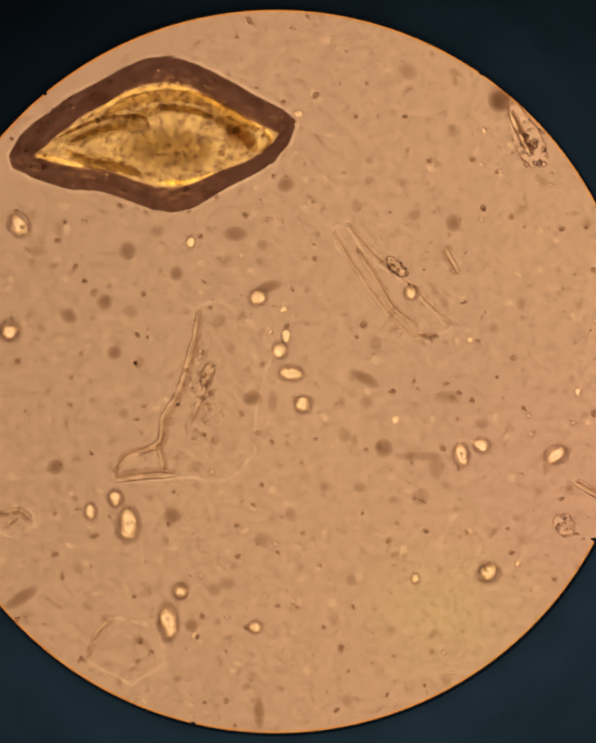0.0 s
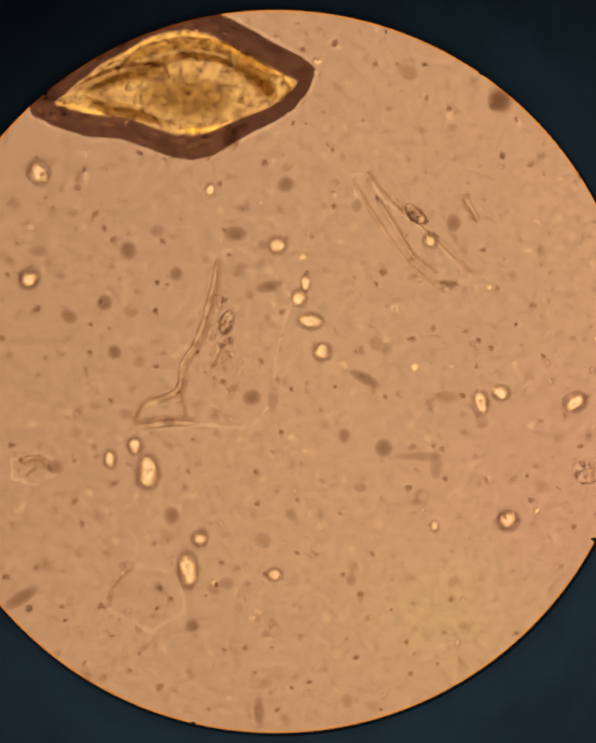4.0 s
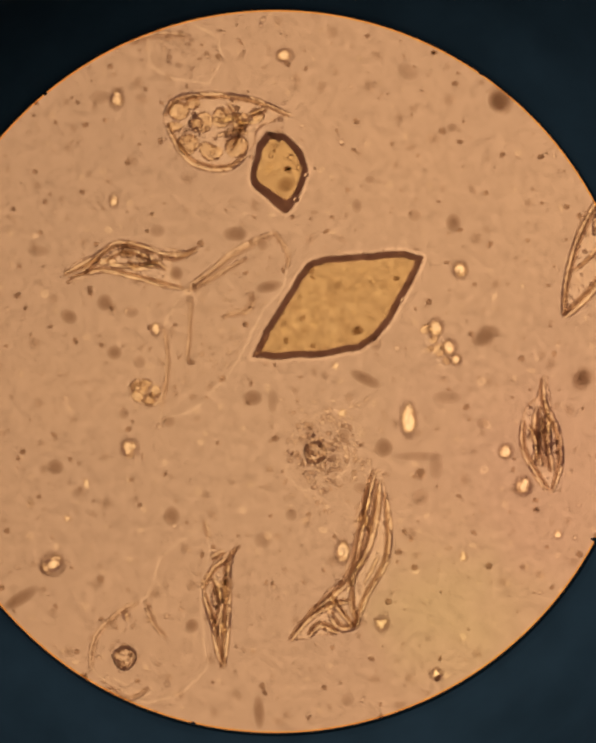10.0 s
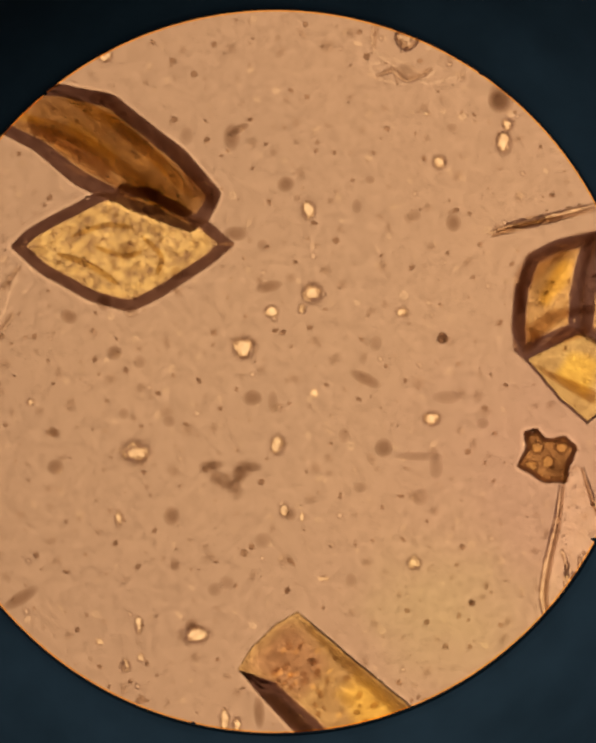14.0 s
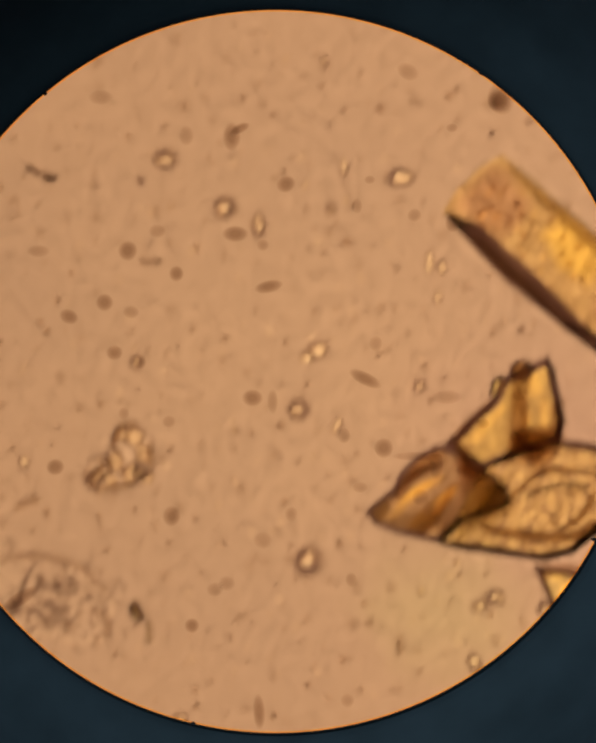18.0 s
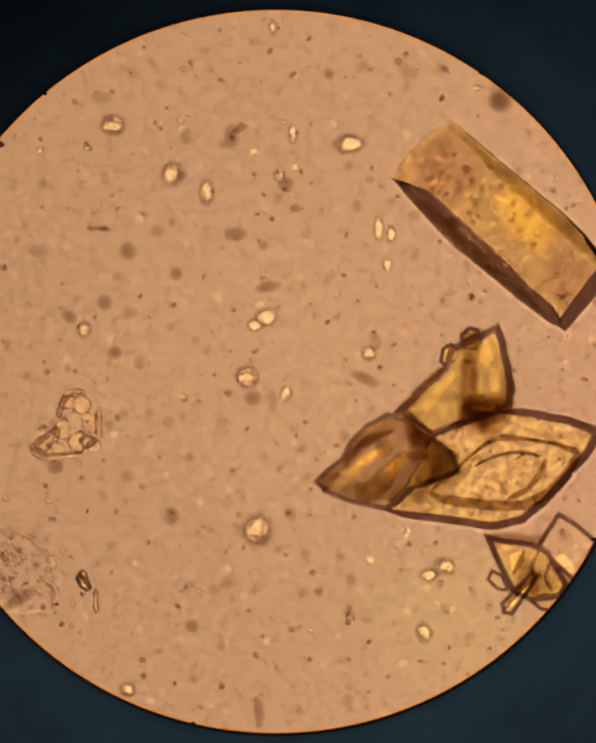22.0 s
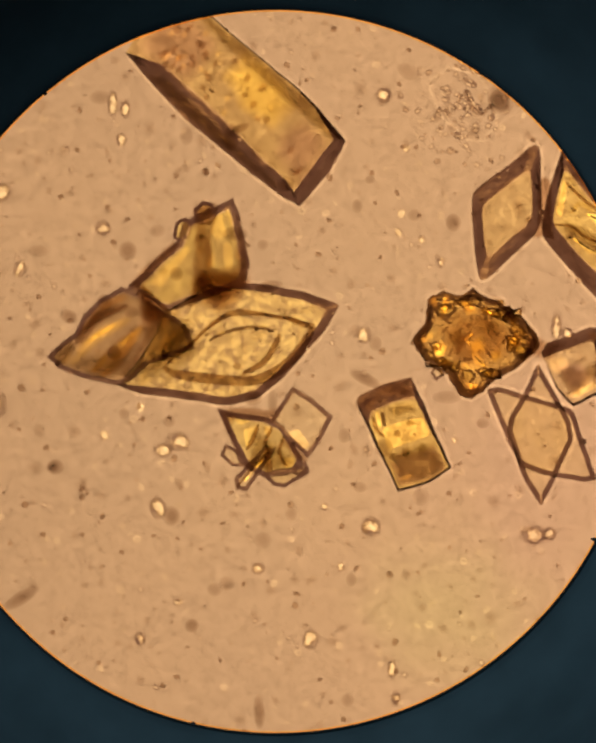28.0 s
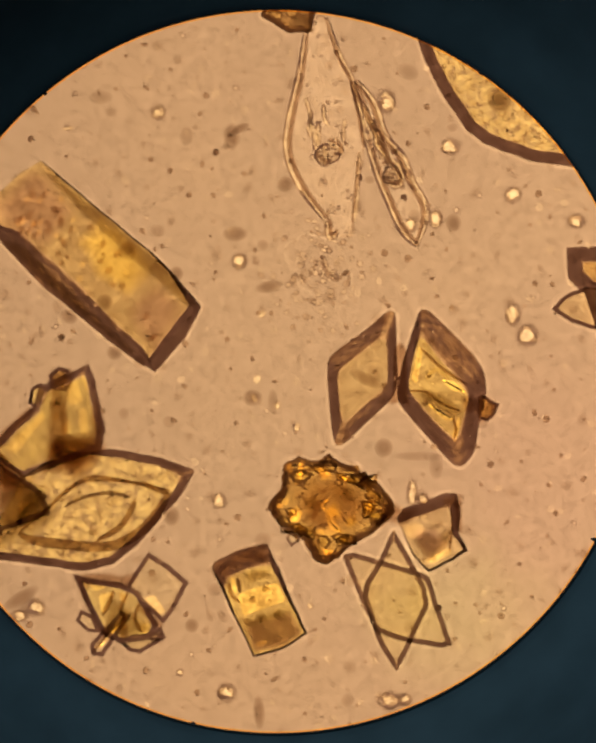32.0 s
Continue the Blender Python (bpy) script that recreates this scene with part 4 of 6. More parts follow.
def cluster_crystals():
    t = 28.0
    base = [(245, 812), (290, 765), (325, 710), (348, 655), (398, 626), (442, 600), (500, 600), (540, 597), (640, 614), (718, 643), (690, 692), (640, 750), (595, 800), (545, 842), (480, 856), (400, 845), (300, 832)]
    crystal(t, base, 19, 25, AMBER_ROUGH, "broad amber rhombic crystal with stepped growth rings, in a cluster", seed=9,
            top=inset(base, [8, 3, 2, 2, 2, 3, 10, 18, 19, 22, 20, 19, 19, 19, 19, 19, 18]),
            ridges=[([(345, 776), (365, 755), (395, 735), (440, 690), (490, 658), (540, 660), (600, 672), (665, 685)], 8, "dark"),
                    ([(430, 700), (480, 668), (530, 664), (600, 668)], 6, "dark"),
                    ([(345, 776), (375, 790), (440, 799), (500, 804), (555, 798), (610, 765), (645, 720), (662, 688)], 22, "dark"),
                    ([(510, 790), (555, 765), (580, 730), (590, 705)], 13, "dark"), ([(600, 668), (640, 684), (660, 692)], 12, "dark"), ([(440, 720), (480, 700), (540, 690), (580, 700)], 8)])
    heap = lay("crystal_cluster", spot(t, 330, 650), "cluster of dark amber blocks and smoky crystal blades", "crystal cluster")
    blocks = [("blade", [(98, 753), (130, 722), (158, 702), (175, 665), (210, 630), (255, 605), (300, 618), (350, 655), (395, 690), (412, 735), (365, 752), (305, 775), (278, 803), (250, 815), (190, 802), (145, 788), (120, 775)], 13, 20, SMOKY, 4,
               [([(150, 770), (205, 715), (275, 672)], 18, "low"), ([(215, 795), (262, 735), (300, 690)], 20, "low")]),
              ("block", [(268, 607), (320, 555), (372, 510), (385, 470), (410, 455), (450, 440), (492, 417), (505, 450), (518, 510), (527, 560), (518, 600), (470, 618), (405, 640), (355, 662), (310, 640)], 18, 26, BLOCK, 4, []),
              ("knob", [(412, 470), (408, 440), (428, 424), (450, 430), (458, 452), (444, 476)], 9, 16, AMBER_BROWN, 30, []),
              ("knob", [(364, 500), (370, 470), (392, 458), (408, 474), (398, 502), (380, 514)], 8, 15, AMBER_DEEP, 30, [])]
    for k, (kind, pts, e, h, mat, z, lines) in enumerate(blocks):
        crystal(t, pts, e, h, mat, "", seed=70 + k, cut=0, z=z, ridges=lines, name=kind, onto=heap)
    masses(heap, t, [
        ("haze", [(98, 753), (128, 724), (155, 706), (162, 735), (140, 775), (120, 776)], 14, 32),
        ("dense", [(155, 712), (180, 668), (215, 634), (262, 612), (285, 625), (225, 660), (185, 700), (165, 735)], 14, 32),
        ("dense", [(284, 606), (312, 603), (354, 652), (392, 640), (372, 690), (338, 705), (310, 745), (275, 805), (238, 808), (262, 770), (298, 705), (290, 650)], 22, 33), ("haze", [(300, 800), (330, 740), (360, 690), (400, 665), (410, 700), (370, 745), (330, 790)], 20, 34),
        ("haze", [(300, 690), (345, 660), (400, 680), (440, 735), (400, 770), (340, 800), (290, 822), (262, 800), (300, 745)], 30, 36), ("haze", [(330, 680), (365, 672), (430, 735), (390, 755), (340, 770)], 40, 37), ("dense", [(405, 500), (438, 470), (450, 520), (455, 590), (420, 640), (400, 600)], 18, 45),
        ("dense", [(396, 590), (440, 566), (520, 555), (536, 600), (502, 650), (468, 668), (440, 655), (402, 640)], 20, 42),
        ("dense", [(412, 588), (462, 574), (522, 568), (528, 600), (486, 640), (424, 634)], 16, 43),
        ("dense", [(490, 417), (508, 450), (522, 510), (532, 565), (505, 590), (492, 540), (498, 490)], 15, 40),
        ("dense", [(404, 470), (402, 440), (428, 420), (456, 428), (462, 452), (442, 482), (432, 520), (436, 560), (424, 575), (412, 520)], 18, 52),
        ("dense", [(260, 610), (318, 548), (370, 502), (386, 516), (335, 568), (298, 612)], 10, 36),
        ("dense", [(404, 577), (436, 567), (471, 569), (510, 585), (490, 622), (476, 650), (451, 647), (421, 622)], 16, 50),
        ("dense", [(271, 597), (291, 587), (326, 632), (362, 657), (351, 684), (316, 690), (294, 674), (291, 627)], 16, 50), ("dense", [(300, 622), (326, 640), (352, 660), (345, 678), (316, 682), (300, 668)], 14, 51),
        ("dense", [(160, 705), (200, 655), (250, 640), (290, 640), (245, 665), (200, 690), (172, 712)], 10, 50), ("dense", [(240, 740), (282, 690), (300, 680), (312, 690), (290, 730), (262, 775), (230, 800), (200, 795)], 14, 50),
        ("glow", [(156, 737), (200, 700), (251, 677), (245, 690), (190, 725)], 7, 52), ("glow", [(230, 737), (262, 712), (300, 687), (296, 700), (262, 730), (236, 742)], 6, 52), ("glow", [(190, 782), (212, 752), (235, 740), (226, 765), (205, 788)], 8, 52),
        ("step", [(300, 604), (325, 630), (355, 655)], 10, 40), ("dense", [(380, 650), (412, 590), (425, 560), (440, 580), (415, 650)], 12, 40),
        ("dense", [(432, 575), (430, 500), (455, 432), (468, 432), (448, 500), (452, 575)], 11, 46),
        ("pale", [(452, 455), (470, 440), (482, 500), (455, 508), (445, 490)], 6, 48), ("pale", [(472, 436), (480, 432), (498, 478), (492, 484)], 6, 49),
        ("pale", [(470, 512), (490, 512), (492, 568), (474, 570)], 6, 48), ("pale", [(436, 548), (452, 528), (456, 562), (438, 574)], 6, 48),
        ("pale", [(312, 598), (366, 545), (396, 512), (404, 530), (370, 570), (340, 610)], 6, 46), ("pale", [(410, 540), (424, 520), (436, 500), (430, 535)], 6, 46),
        ("pale", [(382, 478), (396, 466), (402, 480), (390, 490)], 6, 50), ("pale", [(128, 760), (150, 738), (158, 758), (140, 774)], 8, 36),
        ("pale", [(155, 735), (205, 688), (268, 664), (258, 690), (205, 720), (165, 760)], 10, 36), ("pale", [(230, 752), (265, 706), (304, 684), (288, 726), (250, 765)], 10, 36), ("dense", [(182, 792), (222, 735), (280, 688), (288, 696), (238, 752), (205, 798)], 13, 35), ("dense", [(152, 722), (200, 662), (272, 636), (278, 648), (215, 680), (170, 735)], 13, 35), ("haze", [(110, 760), (200, 740), (290, 720), (270, 800), (190, 802)], 30, 35),
        ("pale", [(178, 672), (215, 636), (262, 618), (274, 632), (225, 652)], 8, 36), ("pale", [(325, 748), (345, 705), (370, 698), (358, 738)], 12, 40)])
    rose = lay("crystal_rosette", spot(t, 570, 920), "small rosette of pale amber crystal plates and blades", "crystal cluster")
    plates = [("plate", [(570, 888), (592, 852), (618, 815), (660, 842), (703, 880), (680, 925), (650, 968), (610, 930)], 11, 18, AMBER_PALE, 0, []),
              ("blade", [(458, 862), (500, 872), (562, 880), (600, 900), (640, 970), (622, 1000), (560, 1010), (520, 990), (488, 930)], 13, 24, AMBER_DEEP, 2, []),
              ("blade", [(498, 1034), (494, 1010), (560, 938), (582, 950), (522, 1036)], 10, 16, AMBER_PALE, 6, []),
              ("blade", [(558, 1005), (580, 990), (640, 985), (652, 1000), (600, 1030), (575, 1024)], 9, 18, AMBER, 9, []),
              ("blade", [(622, 1004), (618, 984), (646, 974), (655, 998)], 8, 14, AMBER, 10, []),
              ("blade", [(464, 960), (475, 936), (502, 950), (517, 985), (490, 984)], 8, 13, AMBER_PALE, 4, [])]
    for k, (kind, pts, e, h, mat, z, lines) in enumerate(plates):
        crystal(t, pts, e, h, mat, "", seed=90 + k, cut=0, z=z, ridges=lines, wobble=0.8, name=kind, onto=rose)
    masses(rose, t, [
        ("dense", [(456, 858), (520, 856), (560, 862), (600, 850), (585, 895), (545, 892), (500, 882), (490, 900), (470, 890)], 14, 28),
        ("dense", [(460, 868), (478, 872), (498, 915), (512, 965), (530, 985), (515, 1000), (488, 940)], 12, 28),
        ("dense", [(598, 915), (620, 932), (655, 965), (648, 985), (620, 968), (592, 940)], 12, 28), ("haze", [(530, 900), (575, 930), (625, 960), (630, 990), (560, 1000), (520, 980)], 18, 27),
        ("dense", [(515, 975), (540, 960), (545, 985), (525, 1005)], 9, 29), ("dense", [(555, 945), (572, 955), (580, 1000), (556, 1008)], 8, 30), ("step", [(600, 920), (590, 955), (605, 985)], 9, 31),
        ("step", [(575, 900), (560, 935), (572, 960)], 9, 31), ("step", [(545, 895), (535, 925), (520, 950)], 9, 31), ("step", [(500, 1028), (535, 985), (570, 952)], 7, 31),
        ("glint", [(488, 876), (530, 888), (506, 898)], 3, 32), ("glint", [(514, 905), (545, 900), (535, 930), (520, 945)], 4, 32), ("glint", [(560, 898), (572, 905), (568, 925), (558, 915)], 2, 32),
        ("glint", [(564, 945), (576, 940), (570, 975), (560, 985)], 3, 32), ("glint", [(512, 1018), (545, 978), (558, 968), (530, 1005)], 3, 32), ("glint", [(606, 914), (630, 905), (655, 940), (640, 950)], 4, 32), ("glint", [(600, 968), (622, 965), (618, 985), (602, 988)], 3, 33)])
    # the rough ball
    ball = crystal(t, [(870, 725), (882, 700), (900, 668), (902, 632), (935, 613), (975, 622), (1000, 606), (1030, 628), (1062, 632), (1080, 662), (1100, 665), (1130, 700), (1140, 730),
                       (1100, 770), (1050, 800), (1020, 828), (995, 842), (965, 828), (945, 790), (905, 770), (885, 745)], 15, 30, BALL,
                   "rough brown-amber crystal ball made of many small crystals", seed=30, cut=0, wobble=4, heap=True)
    rnd = random.Random(31)
    for k in range(30):
        a, r = rnd.uniform(0, 6.28), rnd.uniform(0.66, 1.0)
        x, y = 1003 + math.cos(a) * r * 112, 722 + math.sin(a) * r * 90
        s = rnd.uniform(10, 24) * (1 if r > 0.5 else 1.2)
        turn = rnd.uniform(0, 6.28)
        o = [(x + s * q * math.cos(turn + b), y + s * q * 0.8 * math.sin(turn + b)) for b, q in ((0, 1.3), (1.2, 0.9), (2.4, 1), (3.6, 1.2), (4.9, 0.8))]
        mid = middle(places(t, o))
        me = stack([(places(t, o), 0), (places(t, inset(o, s * 0.3)), s * 0.5)], mid, rnd.choice((AMBER, AMBER_PALE, AMBER_BROWN)), "knob", False, None, False)
        ob = part("knob", me, ball)
        bx, by = ball.location[:2]
        mx, my = metres(mid)
        ob.location = (mx - bx, my - by, (38 - 8 * r * r + 0.1 * k) * UNIT)
    masses(ball, t, [
        ("dense", [(868, 725), (882, 698), (902, 668), (902, 640), (915, 660), (912, 700), (900, 730), (915, 765), (890, 750)], 16, 52), ("dense", [(1010, 612), (1062, 630), (1082, 660), (1132, 698), (1150, 730), (1110, 770), (1090, 755), (1125, 725), (1080, 690), (1050, 660)], 20, 52),
        ("dense", [(945, 775), (970, 775), (985, 800), (1020, 808), (1050, 785), (1095, 765), (1050, 805), (1020, 830), (995, 845), (965, 830)], 16, 52),
        ("rust", [(925, 690), (960, 655), (1020, 645), (1075, 680), (1090, 730), (1040, 780), (970, 775), (930, 735)], 34, 58), ("haze", [(1000, 665), (1045, 660), (1070, 700), (1040, 730), (1005, 705)], 24, 59), ("haze", [(940, 700), (975, 690), (985, 720), (955, 735)], 16, 59), ("glow", [(985, 725), (1015, 705), (1030, 735), (1000, 765)], 20, 61), ("glow", [(1030, 745), (1055, 735), (1060, 755), (1040, 770)], 12, 61), ("dense", [(955, 750), (970, 710), (1000, 688), (990, 715), (972, 748)], 9, 60),
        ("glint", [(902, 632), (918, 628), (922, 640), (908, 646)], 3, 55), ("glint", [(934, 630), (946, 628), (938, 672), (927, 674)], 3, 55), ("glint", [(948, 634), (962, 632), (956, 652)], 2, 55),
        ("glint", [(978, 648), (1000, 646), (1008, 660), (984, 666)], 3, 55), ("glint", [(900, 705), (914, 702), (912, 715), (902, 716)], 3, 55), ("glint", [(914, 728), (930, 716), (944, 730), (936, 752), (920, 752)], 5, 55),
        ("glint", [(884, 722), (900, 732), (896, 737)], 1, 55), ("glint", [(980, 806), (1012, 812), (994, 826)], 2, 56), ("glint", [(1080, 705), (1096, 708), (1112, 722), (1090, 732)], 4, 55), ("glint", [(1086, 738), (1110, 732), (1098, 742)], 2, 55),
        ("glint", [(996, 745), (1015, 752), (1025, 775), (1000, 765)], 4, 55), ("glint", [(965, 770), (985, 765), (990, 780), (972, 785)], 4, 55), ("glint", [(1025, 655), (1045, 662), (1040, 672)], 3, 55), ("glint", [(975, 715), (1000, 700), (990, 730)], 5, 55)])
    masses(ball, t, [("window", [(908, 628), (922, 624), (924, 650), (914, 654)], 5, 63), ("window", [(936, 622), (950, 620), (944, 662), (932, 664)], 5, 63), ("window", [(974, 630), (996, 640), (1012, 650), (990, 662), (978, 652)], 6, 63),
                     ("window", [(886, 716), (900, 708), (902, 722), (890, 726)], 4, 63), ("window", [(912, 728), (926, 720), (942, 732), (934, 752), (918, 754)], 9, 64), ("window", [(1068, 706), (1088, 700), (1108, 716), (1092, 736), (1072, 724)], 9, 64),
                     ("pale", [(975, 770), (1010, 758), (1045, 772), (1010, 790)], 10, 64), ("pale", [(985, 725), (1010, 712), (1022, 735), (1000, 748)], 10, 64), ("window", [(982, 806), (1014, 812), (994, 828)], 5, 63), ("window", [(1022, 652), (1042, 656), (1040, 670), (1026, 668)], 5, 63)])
    # two thin rhombs, one across the other, and a block beside them
    t = 32.0
    crystal(t, [(722, 1172), (745, 1166), (832, 1190), (905, 1215), (930, 1290), (956, 1362), (930, 1368), (840, 1352), (790, 1330), (760, 1265)], 12, 13, FILMY,
            "thin pale amber rhombic plate crossed by another", seed=40, cut=1)
    crystal(t, [(832, 1115), (850, 1150), (900, 1240), (905, 1280), (870, 1355), (838, 1420), (800, 1360), (765, 1260), (770, 1230), (800, 1180)], 12, 13, FILMY,
            "thin pale amber rhombic plate lying across another", seed=41, cut=1, z=17)
    crystal(t, [(838, 1095), (850, 1075), (890, 1060), (940, 1040), (965, 1042), (972, 1085), (968, 1125), (988, 1163), (960, 1182), (905, 1208), (870, 1170)], 14, 34, AMBER_PALE,
            "amber block crystal with violet-brown markings beside a rough ball", seed=42, cut=0,
            top=[(842, 1106), (858, 1100), (900, 1085), (935, 1072), (948, 1074), (953, 1098), (953, 1125), (977, 1160), (955, 1177), (905, 1201), (873, 1168)])
    masses(MOVERS[-1], t, [("dense", [(795, 1040), (850, 1068), (885, 1072), (960, 1038), (985, 1040), (975, 1078), (940, 1068), (880, 1092), (850, 1115), (800, 1098)], 16, 42),
                           ("haze", [(868, 1140), (895, 1118), (925, 1130), (950, 1105), (958, 1140), (930, 1172), (900, 1190)], 14, 42), ("veil", [(862, 1120), (920, 1110), (952, 1150), (905, 1190)], 20, 43), ("dense", [(955, 1060), (975, 1050), (978, 1130), (956, 1120)], 10, 43),
                           ("pale", [(848, 1108), (880, 1098), (905, 1115), (880, 1140), (862, 1140)], 10, 44), ("step", [(952, 1070), (954, 1110), (948, 1165)], 5, 45), ("pale", [(885, 1185), (920, 1160), (948, 1130), (946, 1160), (905, 1192)], 8, 45), ("glint", [(905, 1180), (950, 1155), (952, 1168), (912, 1190)], 3, 44)])
    crystal(t, [(688, 764), (706, 742), (770, 698), (836, 640), (838, 740), (842, 830), (782, 884), (710, 954), (698, 896)], 20, 36, AMBER,
            "amber rhombic crystal plate with a dark edge touching another", seed=43, cut=2, split=1,
            top=[(712, 790), (728, 772), (778, 734), (813, 708), (817, 750), (818, 814), (772, 850), (727, 894), (718, 864)])
    masses(MOVERS[-1], t, [("dense", [(826, 735), (845, 720), (862, 740), (862, 800), (868, 860), (845, 850), (815, 855), (828, 820)], 8, 58)])
    crystal(t, [(834, 842), (848, 770), (870, 700), (890, 640), (952, 698), (1020, 770), (1030, 830), (1010, 902), (1004, 956), (968, 994), (918, 940), (868, 884)], 26, 50, AMBER_DEEP,
            "thick amber rhombic crystal with a broad dark flank", seed=44, cut=2, split=1,
            top=[(862, 822), (865, 790), (878, 735), (888, 705), (925, 755), (975, 810), (990, 840), (978, 880), (968, 920), (955, 925), (915, 885), (885, 850)],
            ridges=[([(900, 800), (920, 780), (950, 800)], 10, "low")])
    masses(MOVERS[-1], t, [("haze", [(875, 810), (935, 830), (985, 865), (965, 890), (920, 870), (885, 845)], 16, 58), ("step", [(862, 825), (900, 828), (930, 850), (975, 870)], 6, 60), ("step", [(888, 735), (930, 775), (985, 812)], 7, 60), ("step", [(955, 880), (962, 905), (958, 925)], 7, 60),
                           ("dense", [(965, 830), (1005, 835), (1010, 870), (980, 880)], 12, 60), ("glint", [(930, 800), (960, 805), (985, 830), (955, 825)], 4, 60), ("glint", [(900, 850), (930, 868), (960, 885), (940, 888)], 3, 60), ("glint", [(952, 925), (966, 880), (972, 885), (962, 935)], 2, 61), ("glint", [(868, 800), (884, 730), (892, 740), (880, 810)], 3, 60)])
    crystal(t, [(1000, 835), (1030, 838), (1055, 852), (1035, 885), (1012, 890)], 8, 14, AMBER_BROWN, "small ragged brown crystal stuck to a bigger one", seed=45, cut=0, wobble=4)
    masses(MOVERS[-1], t, [("dense", [(996, 838), (1030, 832), (1058, 852), (1045, 885), (1012, 898), (998, 870)], 12, 20)])
    crystal(t, [(880, 80), (900, 135), (940, 210), (985, 275), (1020, 302), (1070, 322), (1130, 342), (1230, 355), (1330, 330), (1400, 250), (1380, 120), (1300, 20), (1150, -60), (980, -50), (900, 10)],
            26, 32, AMBER_ROUGH, "large amber crystal with a mottled face and dark edge", seed=46)
    crystal(t, [(1165, 652), (1190, 625), (1245, 600), (1300, 610), (1310, 690), (1250, 695), (1205, 680)], 9, 18, AMBER_PALE, "small pointed amber crystal beside a darker one", seed=47, cut=0)
    crystal(t, [(1196, 522), (1260, 520), (1350, 530), (1360, 700), (1262, 712), (1235, 620), (1200, 590)], 34, 40, AMBER_BROWN, "dark brown-amber crystal block", seed=48, cut=0)
    crystal(17.5, [(640, 1580), (670, 1500), (700, 1450), (735, 1520), (760, 1590), (700, 1680)], 9, 12, AMBER, "small amber pointed crystal plate", seed=50, cut=0)
    t = 14.0
    ob = crystal(t, [(1090, 985), (1108, 950), (1105, 910), (1135, 902), (1155, 925), (1195, 918), (1222, 945), (1205, 985), (1200, 1020), (1150, 1022), (1120, 1002)], 12, 9, SMOKY,
                 "small brown crystal knot of four grains", seed=51, cut=2, wobble=2, heap=True)
    for k, (x, y) in enumerate(((1135, 945), (1122, 985), (1188, 945), (1158, 975))):
        p = part("grain", dome("grain", 15, 14, 6, 0, YEAST, k, 0.1, 4, 12), ob)
        mx, my = metres(spot(t, x, y))
        p.location = (mx - ob.location[0], my - ob.location[1], 11 * UNIT)


first_field_crystals()
second_field_crystals()
third_field_crystals()
barrel_crystals()
cluster_crystals()


